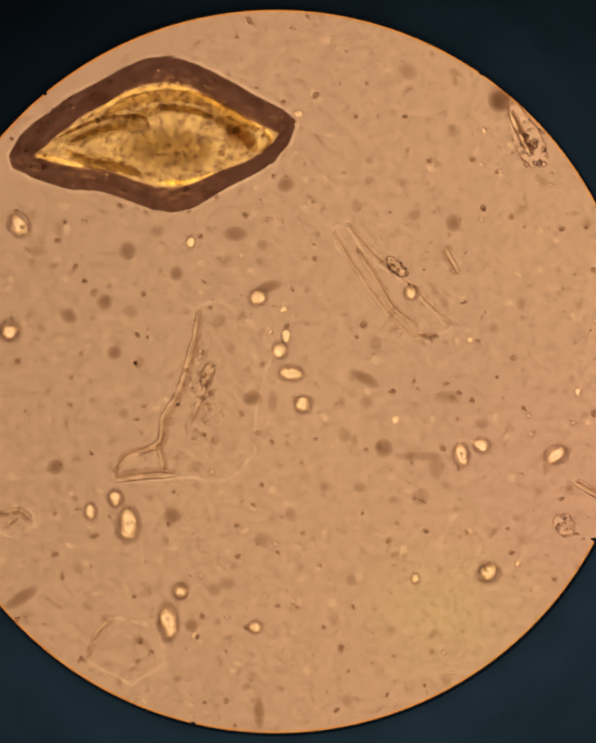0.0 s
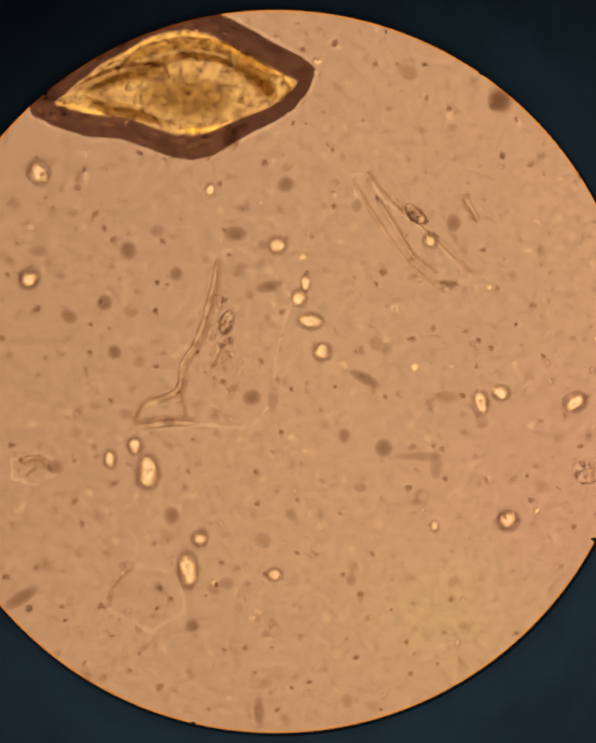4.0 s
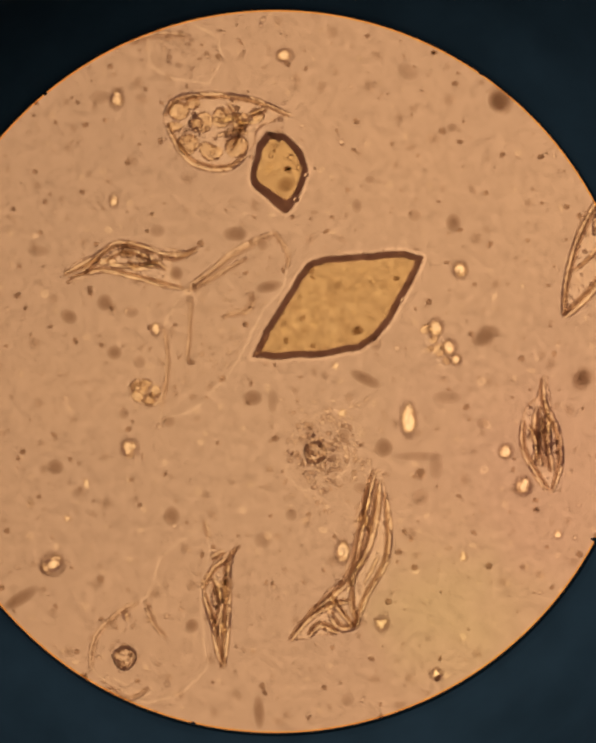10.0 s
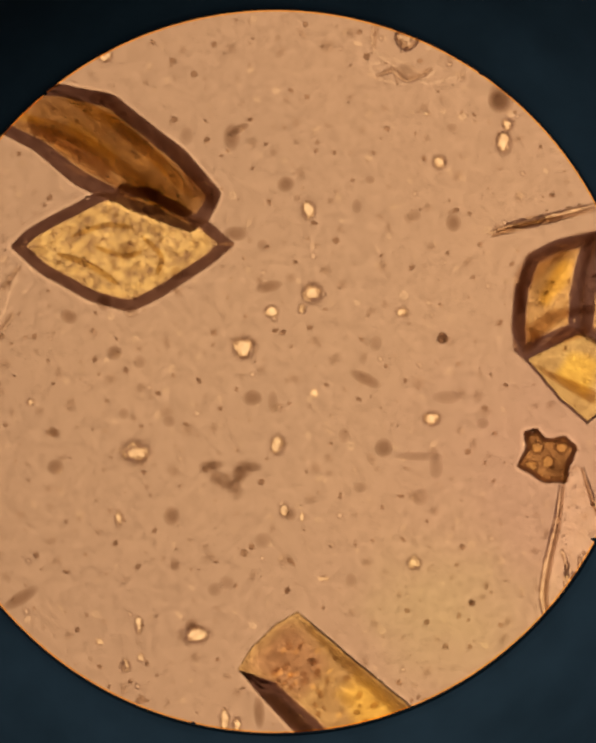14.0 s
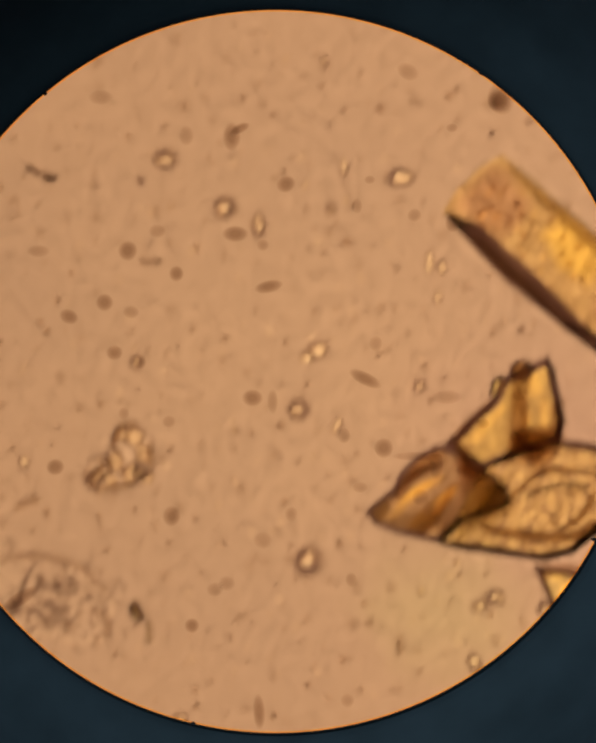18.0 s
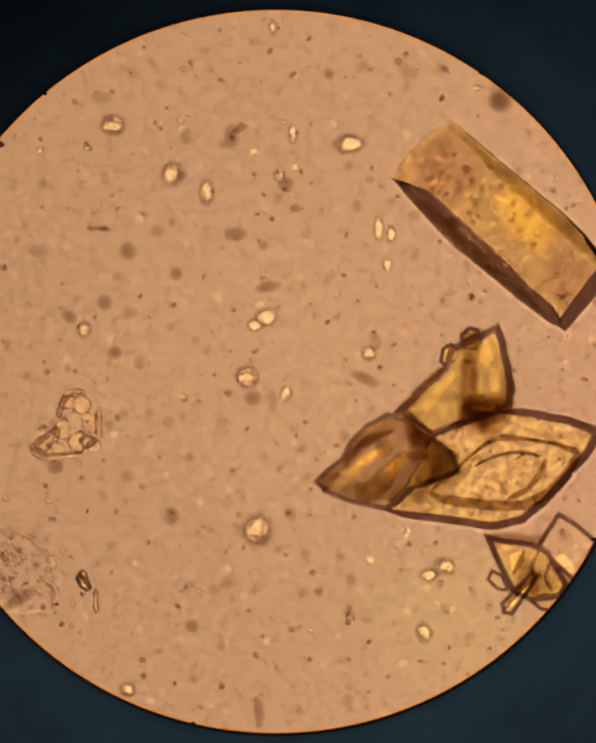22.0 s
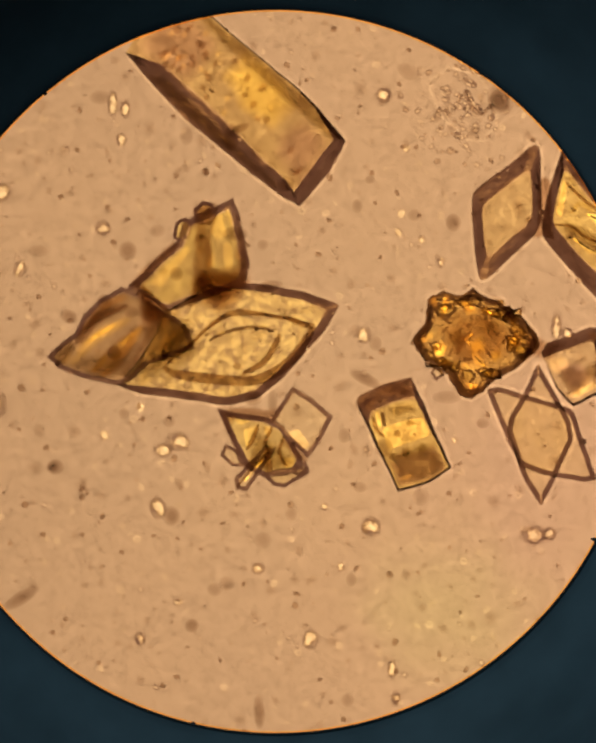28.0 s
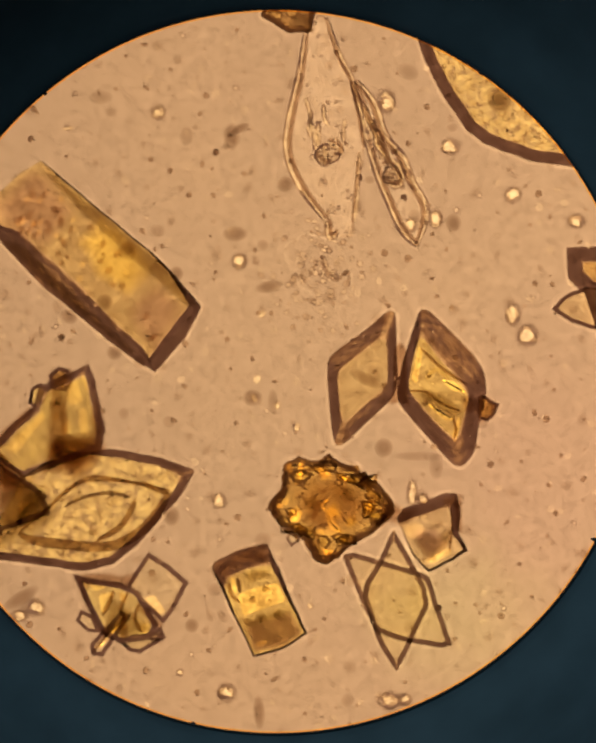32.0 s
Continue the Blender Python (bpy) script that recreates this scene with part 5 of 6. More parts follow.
# ---- cells and debris ----
def cell(t, pts, label, nucleus=None, folds=(), grains=0, high=7, rim=9, mat=None, seed=0, cut=1, spread=None, size=(2.4, 6.5), brown=True, lobes=()):
    """A flat cell: membrane, nucleus, folds as (points, width) and grains strewn over it."""
    o = outline(places(t, pts), cut + 1, 5.0, seed, 3)
    mid = middle(o)
    ob = lay("epithelial_cell", mid, label, "cell", "cells", z=22)
    part("membrane", pillow(o, mid, rim, high, mat or (MEMBRANE if high > 3 else MEMBRANE_FAINT), "membrane", high * 0.5, seed), ob)
    if nucleus:
        x, y, rx, ry, turn = nucleus
        n = part("nucleus", dome("nucleus", rx, ry, min(rx, ry) * 0.5, turn, NUCLEUS, seed, 0.08), ob, "oval grainy nucleus")
        sx, sy = spot(t, x, y)
        n.location = ((sx - mid[0]) * UNIT, (mid[1] - sy) * UNIT, (high * 1.3) * UNIT)
        rnd, ca, sa = random.Random(seed + 55), math.cos(radians(turn)), math.sin(radians(turn))
        spots = []
        for _ in range(int(rx * ry / 22) + 5):
            a, f = rnd.uniform(0, 6.28), rnd.random() ** 0.5 * 0.95
            u, v = rx * f * math.cos(a), ry * f * math.sin(a)
            spots.append((u * ca - v * sa, -(u * sa + v * ca), rnd.uniform(2.6, 5.0)))
        part("nucleus_grains", beads("nucleus_grains", spots, min(rx, ry) * 0.55, GRAIN_DARK if high > 4 else BROWN_GRAIN, seed, 0.8), n, "brown grains in the nucleus")
    for line, wide in folds:
        part("fold", cord("fold", places(t, line), wide * (1.45 if high > 3 else 1.15), wide * 0.62, mid, FOLD if high > 3 else FOLD_FAINT, high * 1.1, 0.3, True, 0.0, True), ob)
        # dark cord on one side of the fold, drawn as its shade
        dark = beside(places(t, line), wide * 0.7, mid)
        part("dark_crease", cord("dark_crease", dark, wide * (1.25 if high > 3 else 1.5), wide * 0.15, mid, FOLD_SHADE if high > 3 else FOLD_SHADE_FAINT, high * 1.1 + wide * 0.7, 0.4), ob)
    for k, (x, y, r) in enumerate(lobes):
        sx, sy = spot(t, x, y)
        n = part("lobe", dome("lobe", r, r * 0.86, r * 0.4, 40 * k, LOBE, seed + k, 0.12, 5, 18), ob, "rounded grainy lobe")
        n.location = ((sx - mid[0]) * UNIT, (mid[1] - sy) * UNIT, (high * 1.1 + 0.3 * k) * UNIT)
    if high >= 5 and len(folds) > 1:
        rnd = random.Random(seed + 7)
        a = np.array(o) - np.array(mid)
        axis = np.linalg.eigh(a.T @ a)[1][:, 1]
        for _ in range(7):
            k, f = rnd.randrange(len(o)), rnd.uniform(0.1, 0.7)
            x, y = mid[0] + a[k][0] * f, mid[1] + a[k][1] * f
            turn, long = math.atan2(axis[1], axis[0]) + rnd.uniform(-0.16, 0.16), rnd.uniform(14, 36)
            u, v, bow = math.cos(turn) * long, math.sin(turn) * long, rnd.uniform(-6, 6)
            line = [(x - u, y - v), (x + bow, y - bow), (x + u, y + v)]
            if from_brim(line, o)[1].all():
                part("crease", cord("crease", line, rnd.uniform(9, 15), 5.0, mid, FOLD, high * 1.1, 0.3, True, 0.0, True), ob)
    if grains:
        rnd = random.Random(seed + 99)
        if spread:
            cx, cy, sx, sy = spread
            spots = [spot(t, rnd.gauss(cx, sx), rnd.gauss(cy, sy)) for _ in range(grains)]
        else:
            spots = []
            for _ in range(grains):
                k = rnd.randrange(len(o))
                f = rnd.random() ** 0.6 * 0.92
                spots.append((mid[0] + (o[k][0] - mid[0]) * f, mid[1] + (o[k][1] - mid[1]) * f))
        spots = [(x - mid[0], y - mid[1], rnd.uniform(*size)) for x, y in spots]
        few = 3 if high > 3 else 4
        for kind, lot, stuff in (("grains", [q for k, q in enumerate(spots) if k % few], GRANULE if high > 3 else FAINT_GRAIN), ("brown_grains", spots[::few] if brown else [], GRAIN_DARK if high > 3 else BROWN_GRAIN)):
            if not lot:
                continue
            part(kind, beads(kind, lot, high * 1.5 + 0.5, stuff, seed, 0.85), ob)
    return ob


def beads(name, spots, z, mat, seed=0, flat=0.7):
    """Many little domes in one mesh, at (x, y, radius) in units."""
    rnd = random.Random(seed)
    verts, faces, m = [], [], 8
    for x, y, r in spots:
        at, sq, turn = len(verts), rnd.uniform(0.5, 1.0), rnd.uniform(0, 3.14)
        for f, h in ((1.0, 0.0), (0.86, 0.5), (0.5, 0.86)):
            for i in range(m):
                a = 2 * math.pi * i / m
                u, v = r * f * math.cos(a), r * sq * f * math.sin(a)
                verts.append(((x + u * math.cos(turn) - v * math.sin(turn)) * UNIT, -(y + u * math.sin(turn) + v * math.cos(turn)) * UNIT, (z + h * r * flat) * UNIT))
        verts.append((x * UNIT, -y * UNIT, (z + r * flat) * UNIT))
        for k in range(2):
            for i in range(m):
                j = (i + 1) % m
                faces.append((at + k * m + j, at + k * m + i, at + (k + 1) * m + i, at + (k + 1) * m + j))
        for i in range(m):
            faces.append((at + 2 * m + (i + 1) % m, at + 2 * m + i, at + 3 * m))
    me = mesh_of(name, verts, faces, mat, True)
    if mat is SHADE:
        me.attributes.new("fade", "FLOAT", "POINT").data.foreach_set("value", ([1.0] * m + [0.8] * m + [0.45] * m + [0.0]) * len(spots))
    return me


def cells_of_first_field():
    t = 0.0
    cell(t, [(410, 650), (460, 632), (500, 660), (560, 700), (575, 760), (545, 850), (540, 960), (480, 1015), (380, 1010), (240, 1020), (245, 985), (330, 930), (345, 880), (380, 800), (405, 730)],
         "faint folded cell with one thick edge and a grainy middle", (437, 790, 15, 26, -20),
         [([(415, 655), (412, 700), (400, 750), (375, 830), (345, 880), (333, 935), (270, 965), (240, 1000)], 12), ([(240, 1015), (300, 1005), (370, 1003)], 13),
          ([(333, 935), (340, 965), (345, 990)], 9), ([(400, 890), (420, 850), (440, 800)], 8)], 80, 3, 8, seed=1, spread=(428, 830, 17, 66), size=(3.0, 7.5))
    cell(t, [(700, 485), (730, 470), (760, 520), (800, 560), (860, 600), (900, 640), (960, 690), (900, 715), (850, 690), (800, 630), (740, 560), (705, 520)],
         "faint spindle-shaped cell with an oval grainy nucleus", (838, 565, 28, 15, -42),
         [([(750, 520), (790, 585), (830, 650), (880, 690)], 7), ([(940, 525), (970, 580)], 10), ([(870, 714), (925, 710)], 7), ([(702, 490), (740, 555), (800, 640), (860, 700), (930, 712)], 6), ([(735, 470), (800, 540), (880, 610), (960, 690)], 6)], 16, 3, 8, seed=2, spread=(838, 565, 15, 13), size=(2.6, 5.0))
    cell(t, [(1065, 215), (1100, 225), (1145, 290), (1160, 340), (1120, 355), (1095, 330), (1075, 270)], "crumpled cell scrap with grains", (1125, 305, 14, 10, 60), [([(1075, 235), (1100, 290), (1120, 330)], 10)], 26, 6, 8, seed=3, spread=(1125, 310, 18, 28))
    cell(t, [(1165, 1100), (1180, 1085), (1205, 1085), (1215, 1105), (1212, 1130), (1190, 1135), (1172, 1122)], "small ball-shaped cell full of grains", None, (), 14, 8, 8, MEMBRANE, 4)
    cell(t, [(-20, 1080), (30, 1065), (70, 1080), (80, 1110), (40, 1135), (-15, 1125)], "faint crumpled cell scrap", None, [([(0, 1085), (40, 1075), (70, 1100)], 9), ([(10, 1110), (30, 1095)], 8)], 6, 3, 8, seed=5)
    cell(t, [(180, 1390), (195, 1340), (240, 1300), (330, 1320), (350, 1400), (280, 1450)], "very faint flat cell with one edge", None, [([(185, 1390), (200, 1340), (240, 1298)], 7)], 4, 1, 8, seed=6)
    cell(t, [(1210, 1010), (1235, 1020), (1275, 1050), (1260, 1060), (1225, 1035)], "thin dark fold of a cell", None, [([(1212, 1018), (1240, 1035), (1275, 1055)], 11)], 0, 3, 5, seed=7)


def cells_of_second_field():
    t = 13.0
    cell(t, [(340, 215), (352, 185), (385, 168), (450, 175), (520, 178), (575, 192), (615, 214), (580, 226), (550, 240), (525, 290), (500, 322), (450, 330), (410, 320), (380, 290), (355, 250)],
         "lumpy lobed cell with a pointed tail", (408, 232, 16, 14, 0),
         [([(342, 215), (370, 180), (450, 172), (530, 182), (610, 213)], 8), ([(345, 235), (380, 295), (420, 325), (480, 328), (520, 300)], 9), ([(520, 215), (560, 200)], 8), ([(480, 190), (510, 240), (490, 290)], 8)], 34, 8, 9, seed=11, spread=(455, 245, 60, 36), size=(3.0, 7.0),
         lobes=[(372, 207, 24), (422, 232, 25), (465, 222, 24), (394, 278, 25), (442, 293, 24), (496, 282, 27), (506, 228, 22), (404, 190, 17), (540, 215, 16), (364, 240, 15)])
    cell(t, [(128, 552), (170, 518), (230, 490), (290, 485), (330, 500), (415, 497), (360, 515), (365, 550), (388, 585), (330, 572), (280, 555), (215, 545), (165, 565)],
         "wrinkled spindle cell with curled folds", (300, 520, 14, 16, 10),
         [([(130, 550), (190, 520), (240, 487), (290, 490), (330, 505)], 9), ([(140, 558), (210, 545), (270, 555), (330, 572), (385, 585)], 8), ([(215, 520), (260, 500), (310, 515), (350, 540)], 8),
          ([(330, 505), (370, 512), (415, 500)], 10), ([(265, 525), (280, 540), (320, 535)], 8), ([(170, 545), (205, 515)], 9)], 16, 5, 8, seed=12)
    cell(t, [(390, 580), (430, 545), (500, 500), (578, 458), (600, 490), (612, 520), (600, 570), (560, 620), (520, 700), (480, 770), (420, 830), (330, 870), (345, 800), (345, 700), (345, 650)],
         "large thin sheet-like cell with a straight folded edge", None,
         [([(388, 582), (440, 545), (500, 498), (578, 460)], 11), ([(400, 585), (450, 555), (520, 515)], 7), ([(400, 600), (395, 680), (390, 740)], 6), ([(578, 460), (605, 505), (605, 540)], 7),
          ([(465, 645), (500, 630), (520, 632), (540, 600)], 9), ([(340, 660), (350, 740), (335, 840)], 6)], 60, 3, 8, seed=13)
    cell(t, [(610, 930), (640, 860), (690, 835), (740, 850), (755, 900), (730, 960), (690, 1000), (640, 1010), (600, 980)], "burst cell with a ring-shaped nucleus and strewn grains", (662, 928, 26, 24, 0),
         [([(640, 925), (650, 905), (675, 903), (686, 928), (675, 950), (650, 950), (640, 925)], 8)], 260, 1, 10, seed=14, spread=(676, 930, 44, 56), size=(3.0, 7.4))
    cell(t, [(792, 962), (806, 985), (820, 1060), (822, 1130), (800, 1190), (765, 1230), (748, 1300), (690, 1315), (650, 1322), (608, 1330), (640, 1275), (680, 1225), (725, 1185), (740, 1120), (750, 1050), (770, 985)],
         "long folded cell with bright and dark creases", None,
         [([(792, 965), (775, 1030), (760, 1100), (740, 1190), (700, 1230), (650, 1270)], 10), ([(800, 985), (792, 1060), (775, 1130), (745, 1190)], 12), ([(812, 1010), (820, 1090), (812, 1160), (770, 1235), (750, 1300)], 9),
          ([(745, 1195), (738, 1250), (752, 1290), (715, 1300), (690, 1270)], 10), ([(610, 1328), (650, 1280), (700, 1250), (735, 1245)], 9), ([(650, 1318), (672, 1295), (710, 1310)], 10), ([(690, 1230), (720, 1270), (745, 1300)], 8),
          ([(780, 1000), (770, 1060), (782, 1100)], 8)], 26, 6, 8, seed=15)
    cell(t, [(420, 1215), (440, 1175), (465, 1140), (498, 1122), (485, 1160), (482, 1230), (478, 1300), (472, 1388), (455, 1345), (440, 1290), (425, 1250)],
         "narrow dark-creased cell standing on edge", (455, 1235, 13, 24, 0),
         [([(498, 1122), (480, 1165), (480, 1240), (475, 1320), (470, 1385)], 10), ([(420, 1215), (445, 1175), (475, 1150)], 9), ([(425, 1225), (445, 1290), (455, 1345), (468, 1380)], 9), ([(450, 1190), (465, 1250), (450, 1300)], 9), ([(440, 1150), (470, 1135)], 8)], 34, 6, 8, seed=16)
    cell(t, [(300, 1240), (330, 1160), (380, 1110), (430, 1075), (440, 1140), (420, 1220), (430, 1300), (440, 1380), (380, 1440), (300, 1460), (190, 1390), (195, 1330), (240, 1270)],
         "large faint cell with a pale round nucleus", (258, 1362, 26, 26, 0),
         [([(185, 1385), (195, 1320), (240, 1270), (290, 1240)], 8), ([(300, 1240), (320, 1290), (345, 1320)], 7), ([(430, 1070), (440, 1110)], 7), ([(235, 1362), (258, 1338), (282, 1362), (258, 1386), (235, 1362)], 7)], 16, 2, 8, seed=17)
    cell(t, [(1140, 770), (1155, 765), (1160, 830), (1180, 880), (1185, 950), (1165, 1015), (1145, 1005), (1115, 960), (1092, 900), (1100, 850), (1130, 810)],
         "narrow rosy cell with bright stripes", (1150, 900, 16, 34, 8),
         [([(1145, 770), (1150, 830), (1175, 880), (1182, 950), (1165, 1012)], 9), ([(1098, 860), (1100, 920), (1125, 970), (1150, 1010)], 9), ([(1130, 830), (1125, 890), (1140, 960)], 10), ([(1150, 850), (1155, 910), (1165, 970)], 10), ([(1110, 870), (1130, 910), (1120, 950)], 8)], 30, 6, 8, seed=18)
    cell(t, [(266, 782), (290, 768), (325, 782), (342, 808), (328, 832), (292, 826), (262, 806)], "small round cell packed with bright granules", None, [([(268, 800), (285, 776), (318, 782)], 9), ([(290, 822), (325, 826), (338, 806)], 9)], 8, 3, 8, seed=25, size=(3.0, 6.0),
         lobes=[(282, 788, 13), (304, 784, 14), (325, 800, 13), (312, 818, 13), (288, 810, 14), (300, 800, 11)])
    cell(t, [(890, 655), (915, 660), (935, 690), (950, 735), (938, 750), (915, 722), (895, 690)], "loose string of bright granules", None, (), 8, 3, 8, seed=26, size=(3.0, 6.0),
         lobes=[(898, 668, 13), (912, 690, 10), (924, 712, 14), (940, 735, 10), (905, 708, 8)])
    t = 6.0
    cell(t, [(655, 860), (655, 790), (675, 700), (705, 630), (760, 562), (830, 515), (905, 485), (962, 485), (930, 545), (880, 610), (800, 690), (740, 770), (690, 830)],
         "pale spindle cell with a dark oval nucleus and grains", (732, 655, 14, 30, -18),
         [([(655, 855), (662, 780), (690, 680), (750, 570)], 9), ([(660, 858), (720, 800), (790, 705)], 12), ([(790, 700), (850, 640), (945, 520)], 8), ([(680, 760), (720, 720), (750, 660)], 7)], 60, 5, 9, seed=19)
    DRIFT[MOVERS[-1].name] = [(0.0, 0, 12), (6.0, 0, 12), (6.4, -9, 27), (8.6, -9, 27), (9.0, 10, 24), (13.0, 9, 31), (32.0, 9, 31)]
    cell(t, [(1135, 600), (1145, 640), (1140, 740), (1100, 780), (1075, 830), (1045, 890), (1030, 950), (1005, 900), (1015, 840), (1035, 790), (1070, 730), (1085, 680)],
         "narrow creased cell with a coiled bright middle", (1098, 715, 18, 22, 0),
         [([(1135, 600), (1120, 650), (1130, 700), (1130, 745)], 9), ([(1120, 750), (1080, 790), (1050, 840)], 10), ([(1085, 690), (1110, 700), (1100, 735), (1075, 725)], 9), ([(1040, 845), (1030, 900), (1030, 945)], 10), ([(1012, 850), (1020, 910)], 8), ([(1095, 680), (1070, 740), (1050, 790)], 8)], 20, 6, 8, seed=20)
    cell(t, [(1110, 1030), (1160, 980), (1240, 950), (1300, 960), (1320, 1080), (1260, 1190), (1200, 1210), (1140, 1140), (1105, 1090)], "large round grainy cell with a thin edge", None,
         [([(1120, 1010), (1108, 1080), (1145, 1145), (1200, 1205)], 7)], 90, 3, 9, seed=21, spread=(1215, 1060, 45, 60))
    cell(t, [(800, 90), (860, 60), (960, 80), (1010, 180), (1000, 290), (930, 310), (870, 260), (820, 210), (805, 150)], "large faint flat cell with a wavy edge", (905, 150, 32, 20, -20),
         [([(800, 95), (810, 180), (850, 235)], 6)], 12, 2, 8, seed=22)
    cell(9.0, [(330, 75), (420, 60), (480, 90), (500, 140), (470, 200), (400, 190), (340, 160)], "loose heap of pale grains and cell scraps", None, [([(300, 110), (360, 90), (430, 95)], 8)], 60, 2, 9, seed=24, spread=(410, 120, 60, 35))


def cells_of_third_field():
    t = 14.0
    cell(t, [(1032, 492), (1060, 472), (1110, 462), (1180, 448), (1255, 425), (1262, 440), (1190, 462), (1100, 480), (1050, 497)], "needle-like cell fragment with dark creases", None,
         [([(1035, 492), (1100, 468), (1180, 452), (1255, 432)], 10), ([(1050, 494), (1110, 478), (1190, 460)], 8)], 10, 6, 6, seed=31)
    cell(t, [(-10, 600), (20, 560), (40, 570), (15, 640), (-10, 700)], "thin wavy cell scrap", None, [([(0, 610), (25, 580), (40, 560)], 7), ([(30, 660), (5, 700)], 7)], 6, 3, 6, seed=33)
    cell(t, [(780, 130), (830, 120), (880, 150), (920, 145), (900, 165), (840, 180), (790, 165)], "small crumpled cell scrap", None, [([(790, 160), (830, 150), (860, 170), (915, 148)], 8)], 8, 3, 7, seed=34)
    t = 20.0
    cell(t, [(250, 890), (290, 870), (330, 910), (335, 980), (300, 1015), (205, 1022), (182, 995), (195, 955), (235, 940)], "bubbly cell with rounded lobes", (305, 985, 16, 16, 0),
         [([(185, 990), (210, 1020), (290, 1015)], 9), ([(240, 935), (262, 885), (300, 880)], 8), ([(330, 920), (330, 975)], 8), ([(200, 990), (240, 960), (235, 990)], 8)], 16, 4, 8, seed=35,
         lobes=[(212, 990, 20), (250, 962, 22), (285, 988, 24), (312, 948, 22), (292, 908, 22), (262, 904, 18), (318, 995, 17), (242, 1002, 17)])
    cell(t, [(0, 1160), (80, 1150), (170, 1180), (225, 1220), (250, 1270), (238, 1340), (180, 1350), (80, 1330), (0, 1290), (-60, 1230)], "large grainy cell with a ragged rim", None,
         [([(0, 1165), (90, 1160), (170, 1180), (230, 1230)], 8), ([(205, 1270), (240, 1300), (232, 1340)], 9)], 260, 3, 9, seed=36, spread=(110, 1250, 78, 46), size=(3.0, 7.5))
    cell(t, [(280, 1265), (292, 1255), (305, 1270), (312, 1300), (300, 1302), (288, 1290)], "dark little cell scrap", None, [([(282, 1268), (295, 1285), (310, 1300)], 10), ([(292, 1258), (303, 1275)], 8)], 6, 6, 5, FOLD, seed=37)
    cell(t, [(318, 1300), (326, 1300), (330, 1345), (322, 1350)], "thin dark fibre in the fluid", None, [([(320, 1300), (325, 1348)], 7)], 0, 3, 3, FOLD, seed=38)
    cell(t, [(60, 335), (70, 330), (100, 350), (130, 352), (128, 365), (108, 366), (85, 350)], "dark wriggly fibre in the fluid", None, [([(60, 332), (80, 345), (105, 350), (130, 358)], 9)], 0, 3, 4, DARK, seed=39)
    cell(t, [(35, 1055), (60, 1040), (92, 1035), (90, 1048), (55, 1060)], "short pale rod in the fluid", None, [([(38, 1056), (65, 1044), (92, 1040)], 10)], 0, 2, 5, seed=40)


def cells_of_last_field():
    t = 32.0
    cell(t, [(645, 50), (672, 30), (695, 40), (715, 110), (742, 165), (755, 220), (772, 300), (760, 370), (750, 440), (745, 500), (715, 505), (690, 480), (655, 430), (620, 370), (604, 310), (612, 240), (632, 150)],
         "long pale spindle cell with a ragged nucleus", (692, 325, 28, 22, 0),
         [([(645, 55), (632, 150), (612, 240), (604, 310), (620, 370), (655, 425), (690, 470)], 10), ([(690, 35), (715, 110), (745, 170), (765, 260), (772, 310)], 7), ([(690, 300), (715, 312), (722, 325)], 9),
          ([(665, 325), (680, 345), (700, 342)], 8), ([(760, 320), (755, 400), (748, 470)], 6), ([(690, 465), (695, 500), (715, 490)], 9)], 22, 5, 9, seed=41, spread=(690, 260, 34, 100))
    cell(t, [(738, 178), (752, 165), (785, 210), (815, 285), (850, 325), (870, 380), (898, 425), (900, 470), (880, 526), (845, 490), (820, 440), (790, 370), (770, 290), (750, 230)],
         "twisted narrow cell with bright beads inside", (828, 370, 20, 22, 0),
         [([(742, 175), (765, 240), (790, 290), (812, 330)], 12), ([(755, 170), (790, 215), (815, 285), (850, 330), (875, 390), (898, 430), (898, 470), (880, 522)], 10),
          ([(770, 290), (800, 380), (830, 450), (850, 490), (880, 520)], 10), ([(808, 350), (830, 340), (850, 375), (835, 395), (812, 380)], 8), ([(790, 300), (805, 325), (820, 345)], 9)], 34, 7, 8, seed=42)
    cell(t, [(600, 520), (640, 490), (700, 500), (740, 560), (745, 620), (715, 650), (670, 640), (620, 590)], "very faint grainy cell without an edge", None,
         [([(680, 540), (695, 570), (715, 590)], 8), ([(630, 580), (640, 600)], 7)], 150, 1, 9, seed=43, spread=(672, 572, 52, 62), size=(3.0, 8.0))


